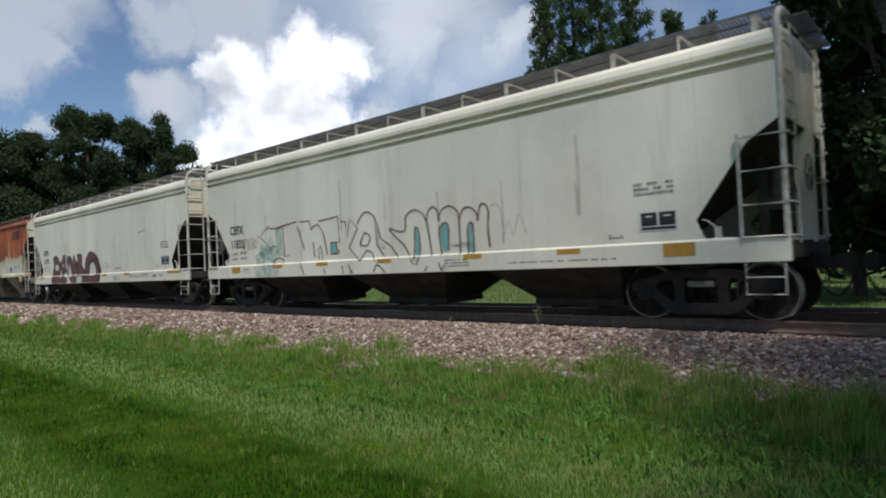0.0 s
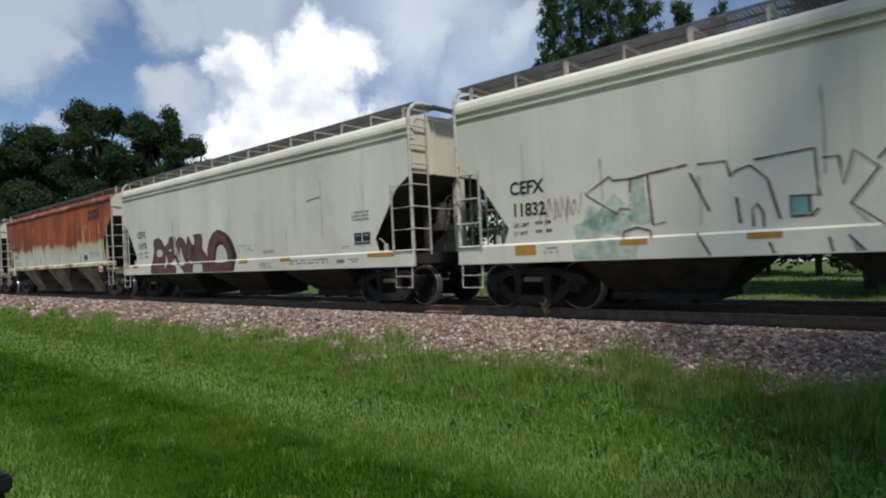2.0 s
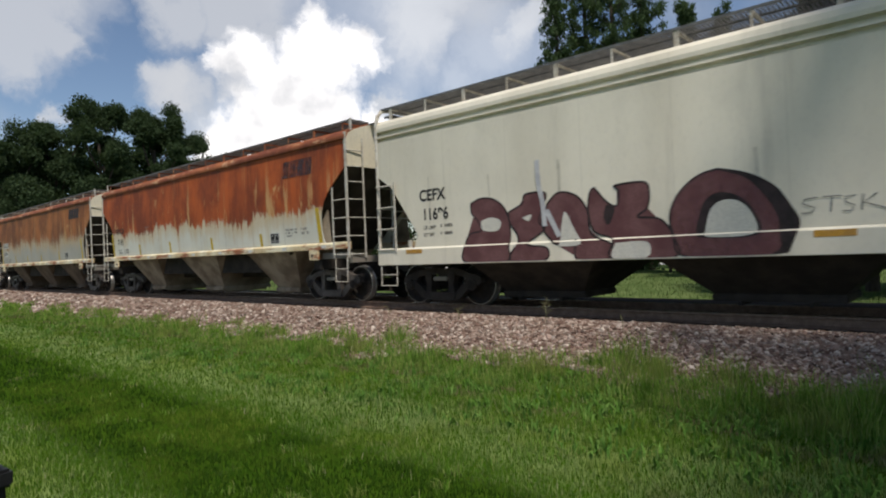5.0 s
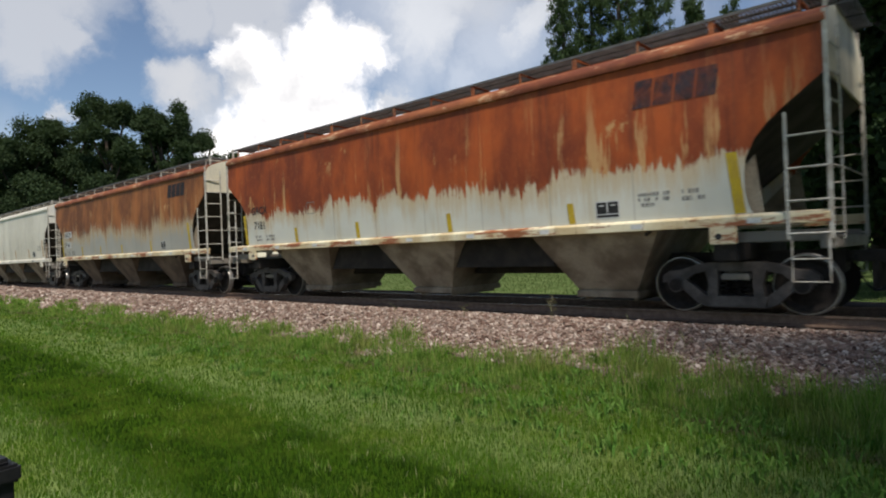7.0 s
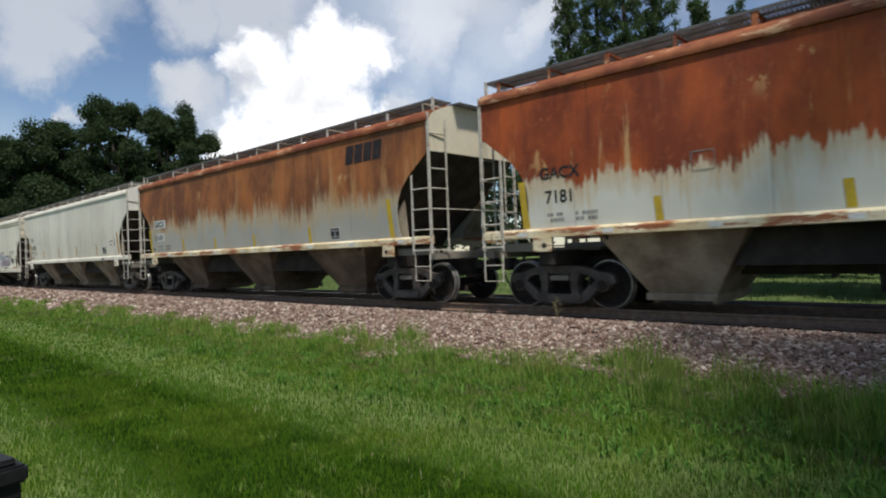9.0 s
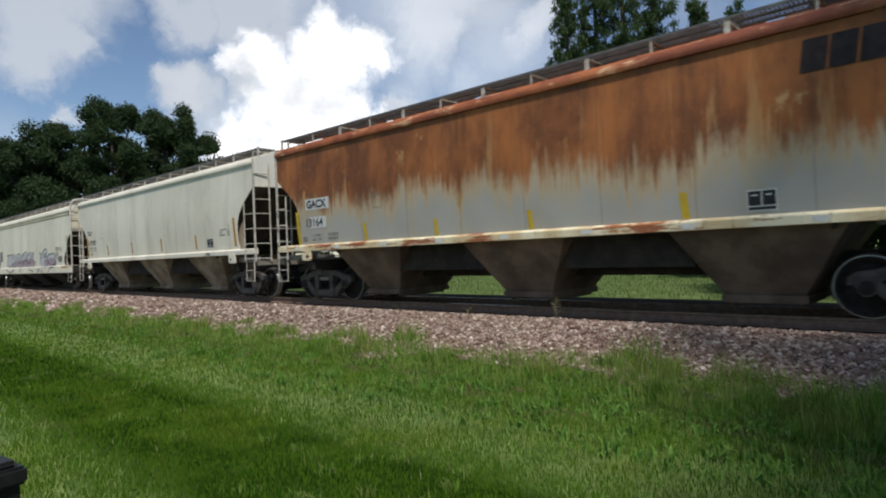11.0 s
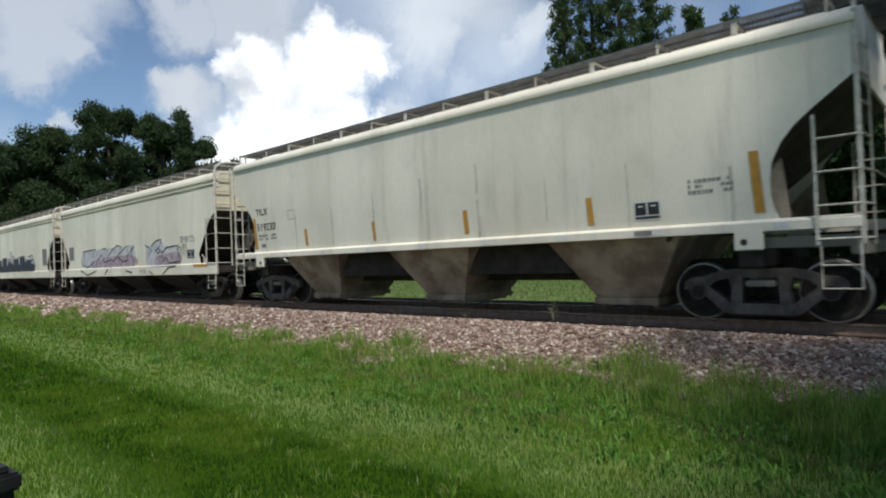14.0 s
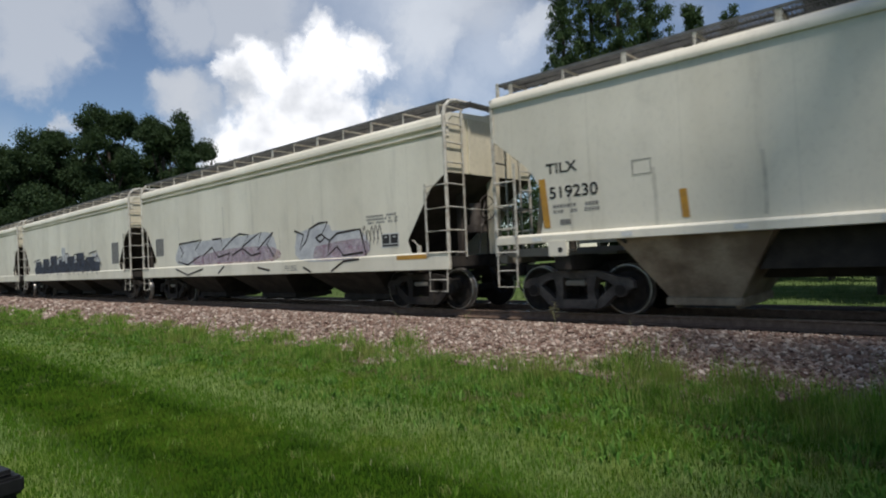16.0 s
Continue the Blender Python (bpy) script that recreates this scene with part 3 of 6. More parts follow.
def truck(car, xc, steel):
    """A two-axle truck under a car: bolster, cast side frames with springs, and turning wheelsets."""
    bm = bmesh.new()
    soft_box(bm, xc - 0.19, xc + 0.19, -0.98, 0.98, 0.56, 0.80, 0.03)
    base = part("truck", bm, steel, car)
    bm = bmesh.new()
    for k in (-1, 1):
        soft_box(bm, xc + k * 0.42 - 0.05, xc + k * 0.42 + 0.05, -0.78, 0.78, 0.30, 0.46, 0.02)
    soft_box(bm, xc - 0.42, xc + 0.42, -0.10, 0.10, 0.34, 0.44, 0.02)
    soft_box(bm, xc - 0.30, xc + 0.30, -0.80, 0.80, 0.16, 0.30, 0.02)
    part("brake_rigging", bm, SOOTY_SHADED, base)
    for s in (-1, 1):
        bm = bmesh.new()
        y0, y1 = s * 0.93, s * 1.07
        top = [(-1.17, 0.50), (-1.16, 0.62), (-1.06, 0.69), (-0.86, 0.71), (-0.60, 0.80), (-0.40, 0.83), (0.40, 0.83), (0.60, 0.80), (0.86, 0.71), (1.06, 0.69), (1.16, 0.62),
               (1.17, 0.50), (0.80, 0.52), (0.66, 0.64), (0.44, 0.69), (-0.44, 0.69), (-0.66, 0.64), (-0.80, 0.52)]
        extrude_xz(bm, [(xc + a, z) for a, z in top], y0, y1)
        for k in (-1, 1):
            # the sloping tension member, the column and the bearing housing
            extrude_xz(bm, [(xc + k * a, z) for a, z in [(0.98, 0.53), (0.78, 0.56), (0.40, 0.25), (0.34, 0.12), (0.48, 0.12), (0.60, 0.18)]], y0 - s * 0.01, y1 + s * 0.015)
            extrude_xz(bm, [(xc + k * a, z) for a, z in [(0.25, 0.72), (0.46, 0.72), (0.40, 0.48), (0.44, 0.22), (0.27, 0.22)]], y0 - s * 0.02, y1 + s * 0.03)
            soft_box(bm, xc + k * 0.93 - 0.16, xc + k * 0.93 + 0.16, min(y0, y1) - 0.02, max(y0, y1) + 0.03, 0.42, 0.60, 0.04)
            tube(bm, [(xc + k * 0.93, y1 - s * 0.04, 0.464), (xc + k * 0.93, y1 + s * 0.045, 0.464)], 0.125, 16)
        extrude_xz(bm, [(xc + a, z) for a, z in [(-0.48, 0.29), (0.48, 0.29), (0.42, 0.12), (-0.42, 0.12)]], y0 - s * 0.03, y1 + s * 0.05)
        part("side_frame", bm, steel, base, "cast steel truck side frame caked in grime")
        for k in (-0.17, 0.0, 0.17):
            bm = bmesh.new()
            pts = [(xc + k + 0.055 * math.cos(a * 0.9), s * 1.03 + 0.055 * math.sin(a * 0.9), 0.285 + a * 0.0095) for a in range(29)]
            tube(bm, pts, 0.016, 5)
            part("spring", bm, WHEEL, base)
        bm = bmesh.new()
        soft_box(bm, xc - 0.22, xc + 0.22, min(s * 0.95, s * 1.09), max(s * 0.95, s * 1.09), 0.55, 0.645, 0.02)
        part("bolster_end", bm, GREY_FRAME, base)
    for k in (-0.93, 0.93):
        bm = bmesh.new()
        tube(bm, [(0, -1.06, 0), (0, 1.06, 0)], 0.085, 12)
        for s in (-1, 1):
            tube(bm, [(0, s * 1.06, 0), (0, s * 1.13, 0)], 0.105, 10)
        axle = part("axle", bm, WHEEL, car)
        for s in (-1, 1):
            w = part("wheel", WHEEL_MESH, None, axle)
            w.matrix_basis = pose(0, s * 0.755, 0, 0, 0, 0 if s < 0 else 180)
        TURNING.append((axle, xc + k))


def hopper_chute(car, xc, top, zt, zb, wide, mat, foot=0.62, half=0.66):
    rear, fore = (top, 1.25) if xc > 1 else (1.25, top) if xc < -1 else (top, top)
    bm = bmesh.new()
    t = [(xc - rear, -wide), (xc + fore, -wide), (xc + fore, wide), (xc - rear, wide)]
    b = [(xc - half, -foot), (xc + half, -foot), (xc + half, foot), (xc - half, foot)]
    tv = [bm.verts.new((x, y, zt)) for x, y in t]
    bv = [bm.verts.new((x, y, zb)) for x, y in b]
    for i in range(4):
        bm.faces.new((tv[i], tv[(i + 1) % 4], bv[(i + 1) % 4], bv[i]))
    bm.faces.new(tv); bm.faces.new(bv)
    chute = part("hopper", bm, mat, car)
    bm = bmesh.new()
    soft_box(bm, xc - half - 0.06, xc + half + 0.06, -foot - 0.08, foot + 0.08, zb - 0.10, zb + 0.03, 0.015)
    for k in (-0.5, 0.5):
        soft_box(bm, xc + k - 0.03, xc + k + 0.03, -0.80, 0.80, zb - 0.16, zb - 0.09, 0.01)
    part("outlet_gate", bm, mat, chute, "grimy steel outlet gate")


def running_board(car, y0, y1, z, half, posts, post_mat, foot):
    """A grated walkway along the roof's edge, on brackets."""
    s = 1 if y0 > 0 else -1
    bm = bmesh.new()
    n = int(2 * half / 0.062)
    for i in range(n):
        x = -half + (i + 0.5) * 2 * half / n
        box(bm, x - 0.016, x + 0.016, min(y0, y1) + 0.012, max(y0, y1) - 0.012, z - 0.022, z + 0.004)
    board = part("running_board", bm, GRATE, car, "dark steel grating walkway on the roof")
    board["kind"] = "stuff"
    bm = bmesh.new()
    for y in (y0, y1, 0.5 * (y0 + y1)):
        box(bm, -half, half, y - 0.010, y + 0.010, z - 0.035, z + 0.008)
    part("grating_edge", bm, GRATE, board)
    bm = None
    for i in range(posts):
        x = -half + 0.35 + i * (2 * half - 0.7) / (posts - 1)
        bm = bmesh.new()
        wide = 0.045 if i % 2 == 0 else 0.018
        box(bm, x - wide, x + wide, min(s * foot[0], s * foot[0] - s * 0.012), max(s * foot[0], s * foot[0] - s * 0.012), foot[1], z - 0.03)
        box(bm, x - 0.02, x + 0.02, min(s * foot[0], y1), max(s * foot[0], y1), z - 0.07, z - 0.036)
        part("walkway_bracket", bm, post_mat, car)


def hatches(car, mat, z):
    for i in range(5):
        bm = bmesh.new()
        x = -6.2 + i * 3.1
        soft_box(bm, x - 1.45, x + 1.45, -0.36, 0.36, z, z + 0.12, 0.04)
        part("roof_hatch", bm, mat, car)


def body_bolster(car, x):
    """The cross beam that carries the body on its truck, with a sloping brace behind it."""
    bm = bmesh.new()
    soft_box(bm, x - 0.18, x + 0.18, -1.5, 1.5, 0.86, 1.14, 0.02)
    soft_box(bm, x - 0.30, x + 0.30, -0.34, 0.34, 0.78, 0.90, 0.02)
    part("body_bolster", bm, SOOTY_SHADED, car)


def coupler(car, e):
    bm = bmesh.new()
    x = e * HALF
    soft_box(bm, min(x - e * 0.6, x + e * 0.42), max(x - e * 0.6, x + e * 0.42), -0.09, 0.09, 0.78, 0.96, 0.02)
    soft_box(bm, min(x + e * 0.38, x + e * 0.62), max(x + e * 0.38, x + e * 0.62), -0.19, 0.14, 0.72, 1.0, 0.04)
    part("coupler", bm, SOOTY_SHADED, car, "grimy steel knuckle coupler")
    bm = bmesh.new()
    pts = [(x + e * 0.05, -0.28, 0.90)] + [(x + e * (0.05 + 0.55 * k), -0.28 + 0.1 * k, 0.90 - 0.55 * math.sin(math.pi * (0.1 + 0.8 * k))) for k in (0.15, 0.3, 0.45, 0.6, 0.8, 1.0)]
    tube(bm, pts, 0.02, 6)
    part("air_hose", bm, PLASTIC, car, "black rubber air hose")


def car_a(name, label, mats):
    """Covered hopper with flat sides, straight-cut ends and a deep side sill."""
    side, roofm, frame_m = mats
    car = tagged(new(name), label, "freight car", "cars of the train")
    zs = [1.31, 1.45, 1.62, 1.85, 2.1, 2.4, 2.72, 3.05, 3.35, 3.6, 3.83]
    for s in (-1, 1):
        bm = bmesh.new()
        side_sheet(bm, s, outline_a, zs, [1.60] * len(zs), 0.002)
        part("side_wall", bm, side, car, "", True)
        bm = bmesh.new()
        prof = [(1.60, 3.83), (1.505, 3.85), (1.505, 3.91), (1.61, 3.93), (1.61, 3.97), (1.505, 3.99), (1.505, 4.05), (1.615, 4.075), (1.615, 4.15),
                (1.585, 4.25), (1.50, 4.33), (1.35, 4.38), (1.35, 4.30), (1.45, 4.20), (1.46, 3.83)]
        extrude_yz(bm, [(s * y, z) for y, z in prof], -HALF, HALF)
        part("roof_edge", bm, roofm, car, "ribbed white roof edge")
        bm = bmesh.new()
        extrude_yz(bm, [(s * y, z) for y, z in [(1.55, 0.94), (1.625, 0.94), (1.635, 0.95), (1.635, 1.285), (1.628, 1.298), (1.598, 1.325), (1.55, 1.325)]], -HALF, HALF)
        sill = part("side_sill", bm, side, car, "deep white side sill")
        bm = bmesh.new()
        soft_box(bm, -HALF + 0.05, HALF - 0.05, min(s * 1.40, s * 1.56), max(s * 1.40, s * 1.56), 0.96, 1.0, 0.008)
        part("sill_flange", bm, SOOTY_SHADED, sill)
    bm = bmesh.new()
    extrude_yz(bm, [(-1.40, 4.36), (-0.9, 4.41), (0, 4.45), (0.9, 4.41), (1.40, 4.36), (1.40, 4.30), (-1.40, 4.30)], -HALF + 0.01, HALF - 0.01)
    part("roof", bm, roofm, car)
    hatches(car, roofm, 4.44)
    for s in (-1, 1):
        running_board(car, s * 1.40, s * 0.55, 4.66, HALF, 15, LADDER, (1.40, 4.33))
    bm = bmesh.new()
    soft_box(bm, -8.1, 8.1, -0.30, 0.30, 0.90, 1.20, 0.03)
    part("centre_sill", bm, SOOTY_SHADED, car)
    # the dark hopper colour carries the shade under the wide sill
    for xc in (-4.3, 0.0, 4.3):
        hopper_chute(car, xc, 1.62, 0.97, 0.29, 1.5, SOOTY_SHADED, 0.62, 0.90)
    for e in (-1, 1):
        bm = bmesh.new()
        extrude_yz(bm, [(-1.57, 3.05), (1.57, 3.05), (1.60, 3.9), (1.56, 4.2), (1.35, 4.34), (0, 4.42), (-1.35, 4.34), (-1.56, 4.2), (-1.60, 3.9)], min(e * 8.13, e * 8.16), max(e * 8.13, e * 8.16))
        for y in (-0.8, 0.8):
            soft_box(bm, min(e * 8.16, e * 8.21), max(e * 8.16, e * 8.21), y - 0.05, y + 0.05, 3.05, 4.30, 0.01)
        part("end_wall", bm, END_SHEET, car, "streaked white end sheet")
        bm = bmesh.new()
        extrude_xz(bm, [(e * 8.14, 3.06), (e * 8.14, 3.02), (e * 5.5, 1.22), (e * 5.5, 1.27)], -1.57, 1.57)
        part("slope_sheet", bm, SLOPE, car, "grimy sloping end sheet with shade in its colour")
        bm = bmesh.new()
        soft_box(bm, min(e * 8.0, e * 8.2), max(e * 8.0, e * 8.2), -1.55, 1.55, 0.98, 1.24, 0.015)
        soft_box(bm, min(e * 6.0, e * 8.0), max(e * 6.0, e * 8.0), -0.42, 0.42, 1.12, 1.18, 0.01)
        part("end_sill", bm, SOOTY_SHADED, car)
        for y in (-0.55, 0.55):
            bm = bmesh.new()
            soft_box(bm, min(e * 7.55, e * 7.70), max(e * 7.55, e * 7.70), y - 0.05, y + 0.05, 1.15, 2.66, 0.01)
            part("end_post", bm, SLOPE, car, "grimy upright, coloured for the shade under the slope sheet")
        for s in (-1, 1):
            bm = bmesh.new()
            pts = [(e * 8.15, s * 1.585, 0.95), (e * 8.15, s * 1.585, 4.30), (e * 8.15, s * 1.52, 4.48), (e * 8.15, s * 1.38, 4.62), (e * 8.15, s * 1.15, 4.66)]
            tube(bm, pts, 0.045, 8)
            part("corner_post", bm, LADDER, car, "white painted corner post", True)
            bm = bmesh.new()
            box(bm, e * 7.56 - 0.022, e * 7.56 + 0.022, s * 1.645 - 0.012, s * 1.645 + 0.012, 1.24, 2.84)
            for z in (1.30, 1.78, 2.28, 2.78):
                tube(bm, [(e * 7.56, s * 1.645, z), (e * 8.15, s * 1.645, z), (e * 8.22, s * 1.60, z + 0.01), (e * 8.22, s * 1.08, z)], 0.017, 6)
            part("side_ladder", bm, LADDER, car)
            bm = bmesh.new()
            box(bm, e * 8.22 - 0.012, e * 8.22 + 0.012, s * 1.08 - 0.02, s * 1.08 + 0.02, 1.2, 4.45)
            for z in (3.25, 3.68, 4.1):
                tube(bm, [(e * 8.22, s * 1.58, z), (e * 8.22, s * 1.08, z)], 0.017, 6)
            part("end_ladder", bm, LADDER, car)
            bm = bmesh.new()
            tube(bm, [(e * 7.58, s * 1.61, 0.98), (e * 7.58, s * 1.63, 0.47), (e * 8.10, s * 1.63, 0.47), (e * 8.10, s * 1.61, 0.98)], 0.015, 6)
            tube(bm, [(e * 7.58, s * 1.63, 0.72), (e * 8.10, s * 1.63, 0.72)], 0.012, 6)
            part("stirrup_step", bm, LADDER, car)
        bm = bmesh.new()
        tube(bm, [(e * 8.15, -1.16, 4.66), (e * 8.15, 1.16, 4.66)], 0.045, 8)
        part("top_rail", bm, LADDER, car)
        bm = bmesh.new()
        tube(bm, [(e * 8.24, -1.08, 2.25), (e * 8.27, -0.9, 2.25), (e * 8.27, 0.9, 2.25), (e * 8.24, 1.08, 2.25)], 0.016, 6)
        part("end_handrail", bm, LADDER, car)
        bm = bmesh.new()
        soft_box(bm, min(e * 7.96, e * 8.25), max(e * 7.96, e * 8.25), 0.06, 0.20, 1.2, 3.95, 0.012)
        part("centre_post", bm, END_SHEET, car, "cream stained centre post")
        for s in (-1, 1):
            # release lever and its bracket on the sill
            bm = bmesh.new()
            soft_box(bm, e * 7.2 - 0.05, e * 7.2 + 0.05, min(s * 1.50, s * 1.56), max(s * 1.50, s * 1.56), 1.30, 1.50, 0.01)
            tube(bm, [(e * 7.2, s * 1.53, 1.46), (e * 7.05, s * 1.53, 1.60), (e * 6.98, s * 1.53, 1.62)], 0.014, 6)
            part("release_lever", bm, LADDER, car)
            bm = bmesh.new()
            tube(bm, [(e * 8.22, s * 0.35, 1.02), (e * 8.34, s * 0.36, 0.86), (e * 8.46, s * 0.30, 0.66), (e * 8.56, s * 0.20, 0.62)], 0.024, 8)
            part("brake_hose", bm, PLASTIC, car, "black rubber brake hose", True)
        bm = bmesh.new()
        for i in range(10):
            box(bm, min(e * (8.17 + 0.028 * i), e * (8.182 + 0.028 * i)), max(e * (8.17 + 0.028 * i), e * (8.182 + 0.028 * i)), -1.0, 1.0, 4.57, 4.60)
        for y in (-1.0, 0, 1.0):
            box(bm, min(e * 8.15, e * 8.46), max(e * 8.15, e * 8.46), y - 0.012, y + 0.012, 4.56, 4.605)
        part("crossover_board", bm, GRATE_DARK, car)["kind"] = "stuff"
        coupler(car, e)
        # darker truck steel here, with shade from the deep sill in its colour
        truck(car, e * 6.75, SOOTY_SHADED)
        body_bolster(car, e * 6.75)
    # brake gear on the leading end
    bm = bmesh.new()
    tube(bm, [(7.75, -0.15, 1.95), (7.75, -0.15, 2.45)], 0.15, 14)
    soft_box(bm, 7.6, 7.95, -0.35, 0.05, 1.75, 1.95, 0.02)
    tube(bm, [(7.95, -0.3, 1.3), (8.0, -0.25, 1.9), (7.9, 0.05, 2.5), (8.05, 0.3, 2.2), (8.05, 0.35, 1.4)], 0.022, 6)
    tube(bm, [(7.8, 0.5, 1.3), (7.9, 0.4, 2.0), (8.0, -0.1, 2.15), (8.1, -0.4, 1.7)], 0.018, 6)
    part("brake_cylinder", bm, TRUCK, car, "dusty brown brake cylinder with its pipes", True)
    bm = bmesh.new()
    tube(bm, [(8.24, -0.30 + 0.28 * math.cos(k * math.tau / 20), 2.30 + 0.28 * math.sin(k * math.tau / 20)) for k in range(21)], 0.014, 6)
    for k in range(4):
        tube(bm, [(8.24, -0.30, 2.30), (8.24, -0.30 + 0.28 * math.cos(k * math.tau / 4 + 0.5), 2.30 + 0.28 * math.sin(k * math.tau / 4 + 0.5))], 0.01, 5)
    part("brake_wheel", bm, SLOPE, car)
    return car


def car_b(name, label, mats):
    """Covered hopper with bowed sides, rounded cut-outs at the ends and a narrow sill."""
    side, roofm, sillm, chutem, frame_m = mats
    car = tagged(new(name), label, "freight car", "cars of the train")
    zs = [1.54, 1.70, 1.91, 2.15, 2.40, 2.65, 2.86, 3.05, 3.25, 3.48, 3.8, 4.14]
    ys = [1.545 + 0.055 * math.sin(math.pi * min(1, (z - 1.54) / 2.3) * 0.75) for z in zs]
    for s in (-1, 1):
        bm = bmesh.new()
        side_sheet(bm, s, outline_b, zs, ys, 0.0025)
        part("side_wall", bm, side, car, "", True)
        bm = bmesh.new()
        prof = [(1.57, 4.12), (1.625, 4.14), (1.635, 4.19), (1.625, 4.24), (1.58, 4.31), (1.48, 4.37), (1.30, 4.40), (1.30, 4.33), (1.50, 4.25), (1.54, 4.12)]
        extrude_yz(bm, [(s * y, z) for y, z in prof], -HALF, HALF)
        part("roof_edge", bm, roofm, car, "rounded roof flange", True)
        bm = bmesh.new()
        extrude_yz(bm, [(s * y, z) for y, z in [(1.50, 1.385), (1.62, 1.385), (1.63, 1.395), (1.63, 1.515), (1.622, 1.53), (1.56, 1.565), (1.50, 1.565)]], -HALF + 0.02, HALF - 0.02)
        part("side_sill", bm, sillm, car, "narrow side sill")
        for i in range(9):
            bm = bmesh.new()
            x = -7.2 + i * 1.8
            box(bm, x - 0.10, x + 0.10, min(s * 1.628, s * 1.634), max(s * 1.628, s * 1.634), 1.42, 1.50)
            part("sill_reflector", bm, SHEETW, car)
    bm = bmesh.new()
    arc = [(y, 4.365 + 0.30 * (1 - (y / 1.36) ** 2)) for y in (-1.36, -1.1, -0.8, -0.4, 0.0, 0.4, 0.8, 1.1, 1.36)]
    extrude_yz(bm, arc + [(1.36, 4.31), (-1.36, 4.31)], -HALF + 0.01, HALF - 0.01)
    part("roof", bm, roofm, car, "", True)
    hatches(car, roofm, 4.65)
    for s in (-1, 1):
        running_board(car, s * 1.38, s * 0.80, 4.65, HALF, 14, LADDER if side not in (RUST_RED,) else RUST_ROOF, (1.38, 4.36))
    bm = bmesh.new()
    soft_box(bm, -8.1, 8.1, -0.28, 0.28, 0.62, 0.98, 0.03)
    part("centre_sill", bm, SOOTY_SHADED, car)
    for xc in (-4.45, 0.0, 4.45):
        hopper_chute(car, xc, 1.26, 1.40, 0.30, 1.48, chutem, 0.85, 0.56)
    for xc in (-2.225, 2.225):
        # the peaked hood between two hoppers, filled in dark for the shade there
        bm = bmesh.new()
        extrude_xz(bm, [(xc - 1.0, 1.39), (xc - 1.28, 0.80), (xc + 1.28, 0.80), (xc + 1.0, 1.39)], -1.12, 1.12)
        part("hopper_hood", bm, SOOTY_SHADED, car, "sooty steel hood filling in the shade between the hoppers")
    for e in (-1, 1):
        bm = bmesh.new()
        extrude_yz(bm, [(-1.55, 3.46), (1.55, 3.46), (1.58, 4.12), (1.50, 4.28)] + [(y, z + 0.008) for y, z in arc[::-1]] + [(-1.50, 4.28), (-1.58, 4.12)], min(e * 8.13, e * 8.185), max(e * 8.13, e * 8.185))
        part("end_wall", bm, END_SHEET if side is not WHITE_B else WHITE_C, car, "stained pale end sheet")
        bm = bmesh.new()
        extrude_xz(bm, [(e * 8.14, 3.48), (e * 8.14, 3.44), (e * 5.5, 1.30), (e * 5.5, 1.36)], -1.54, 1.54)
        part("slope_sheet", bm, SLOPE, car, "grimy sloping end sheet with shade in its colour")
        for s in (-1, 1):
            bm = bmesh.new()
            extrude_xz(bm, [(e * 7.30, 1.56), (e * 6.5, 1.56), (e * 6.5, 1.75), (e * 7.20, 2.45)], s * 1.44, s * 1.46)
            part("end_gusset", bm, DIRTY_PALE, car)
        bm = bmesh.new()
        soft_box(bm, min(e * 8.0, e * 8.2), max(e * 8.0, e * 8.2), -1.5, 1.5, 1.02, 1.2, 0.015)
        soft_box(bm, min(e * 6.2, e * 8.0), max(e * 6.2, e * 8.0), -0.42, 0.42, 1.12, 1.18, 0.01)
        part("end_sill", bm, frame_m, car)
        for s in (-1, 1):
            bm = bmesh.new()
            soft_box(bm, e * 6.76 - 0.20, e * 6.76 + 0.20, min(s * 1.585, s * 1.645), max(s * 1.585, s * 1.645), 1.12, 1.42, 0.015)
            pad = part("jacking_pad", bm, sillm, car)
            bm = bmesh.new()
            tube(bm, [(e * 6.70, s * 1.640, 1.24), (e * 6.70, s * 1.649, 1.24)], 0.05, 14)
            part("pad_hole", bm, BLACK, pad)
            bm = bmesh.new()
            soft_box(bm, min(e * 6.9, e * 8.1), max(e * 6.9, e * 8.1), min(s * 1.38, s * 1.46), max(s * 1.38, s * 1.46), 1.14, 1.30, 0.01)
            part("end_stringer", bm, frame_m, car)
            bm = bmesh.new()
            box(bm, e * 8.17 - 0.03, e * 8.17 + 0.03, s * 1.60 - 0.02, s * 1.60 + 0.02, 1.16, 4.30)
            box(bm, e * 7.65 - 0.022, e * 7.65 + 0.022, s * 1.65 - 0.012, s * 1.65 + 0.012, 1.16, 2.96)
            for z in (1.24, 1.70, 2.16, 2.62):
                tube(bm, [(e * 7.65, s * 1.655, z), (e * 8.17, s * 1.655, z)], 0.017, 6)
            part("side_ladder", bm, LADDER, car)
            bm = bmesh.new()
            box(bm, e * 8.24 - 0.012, e * 8.24 + 0.012, s * 1.10 - 0.02, s * 1.10 + 0.02, 1.15, 4.18)
            for z in (1.24, 1.70, 2.16, 2.62, 3.06, 3.45, 3.85):
                tube(bm, [(e * 8.2, s * 1.60, z), (e * 8.24, s * 1.10, z)], 0.017, 6)
            part("end_ladder", bm, LADDER, car)
            bm = bmesh.new()
            tube(bm, [(e * 7.68, s * 1.63, 1.2), (e * 7.68, s * 1.64, 0.56), (e * 8.14, s * 1.64, 0.56), (e * 8.14, s * 1.63, 1.2)], 0.016, 6)
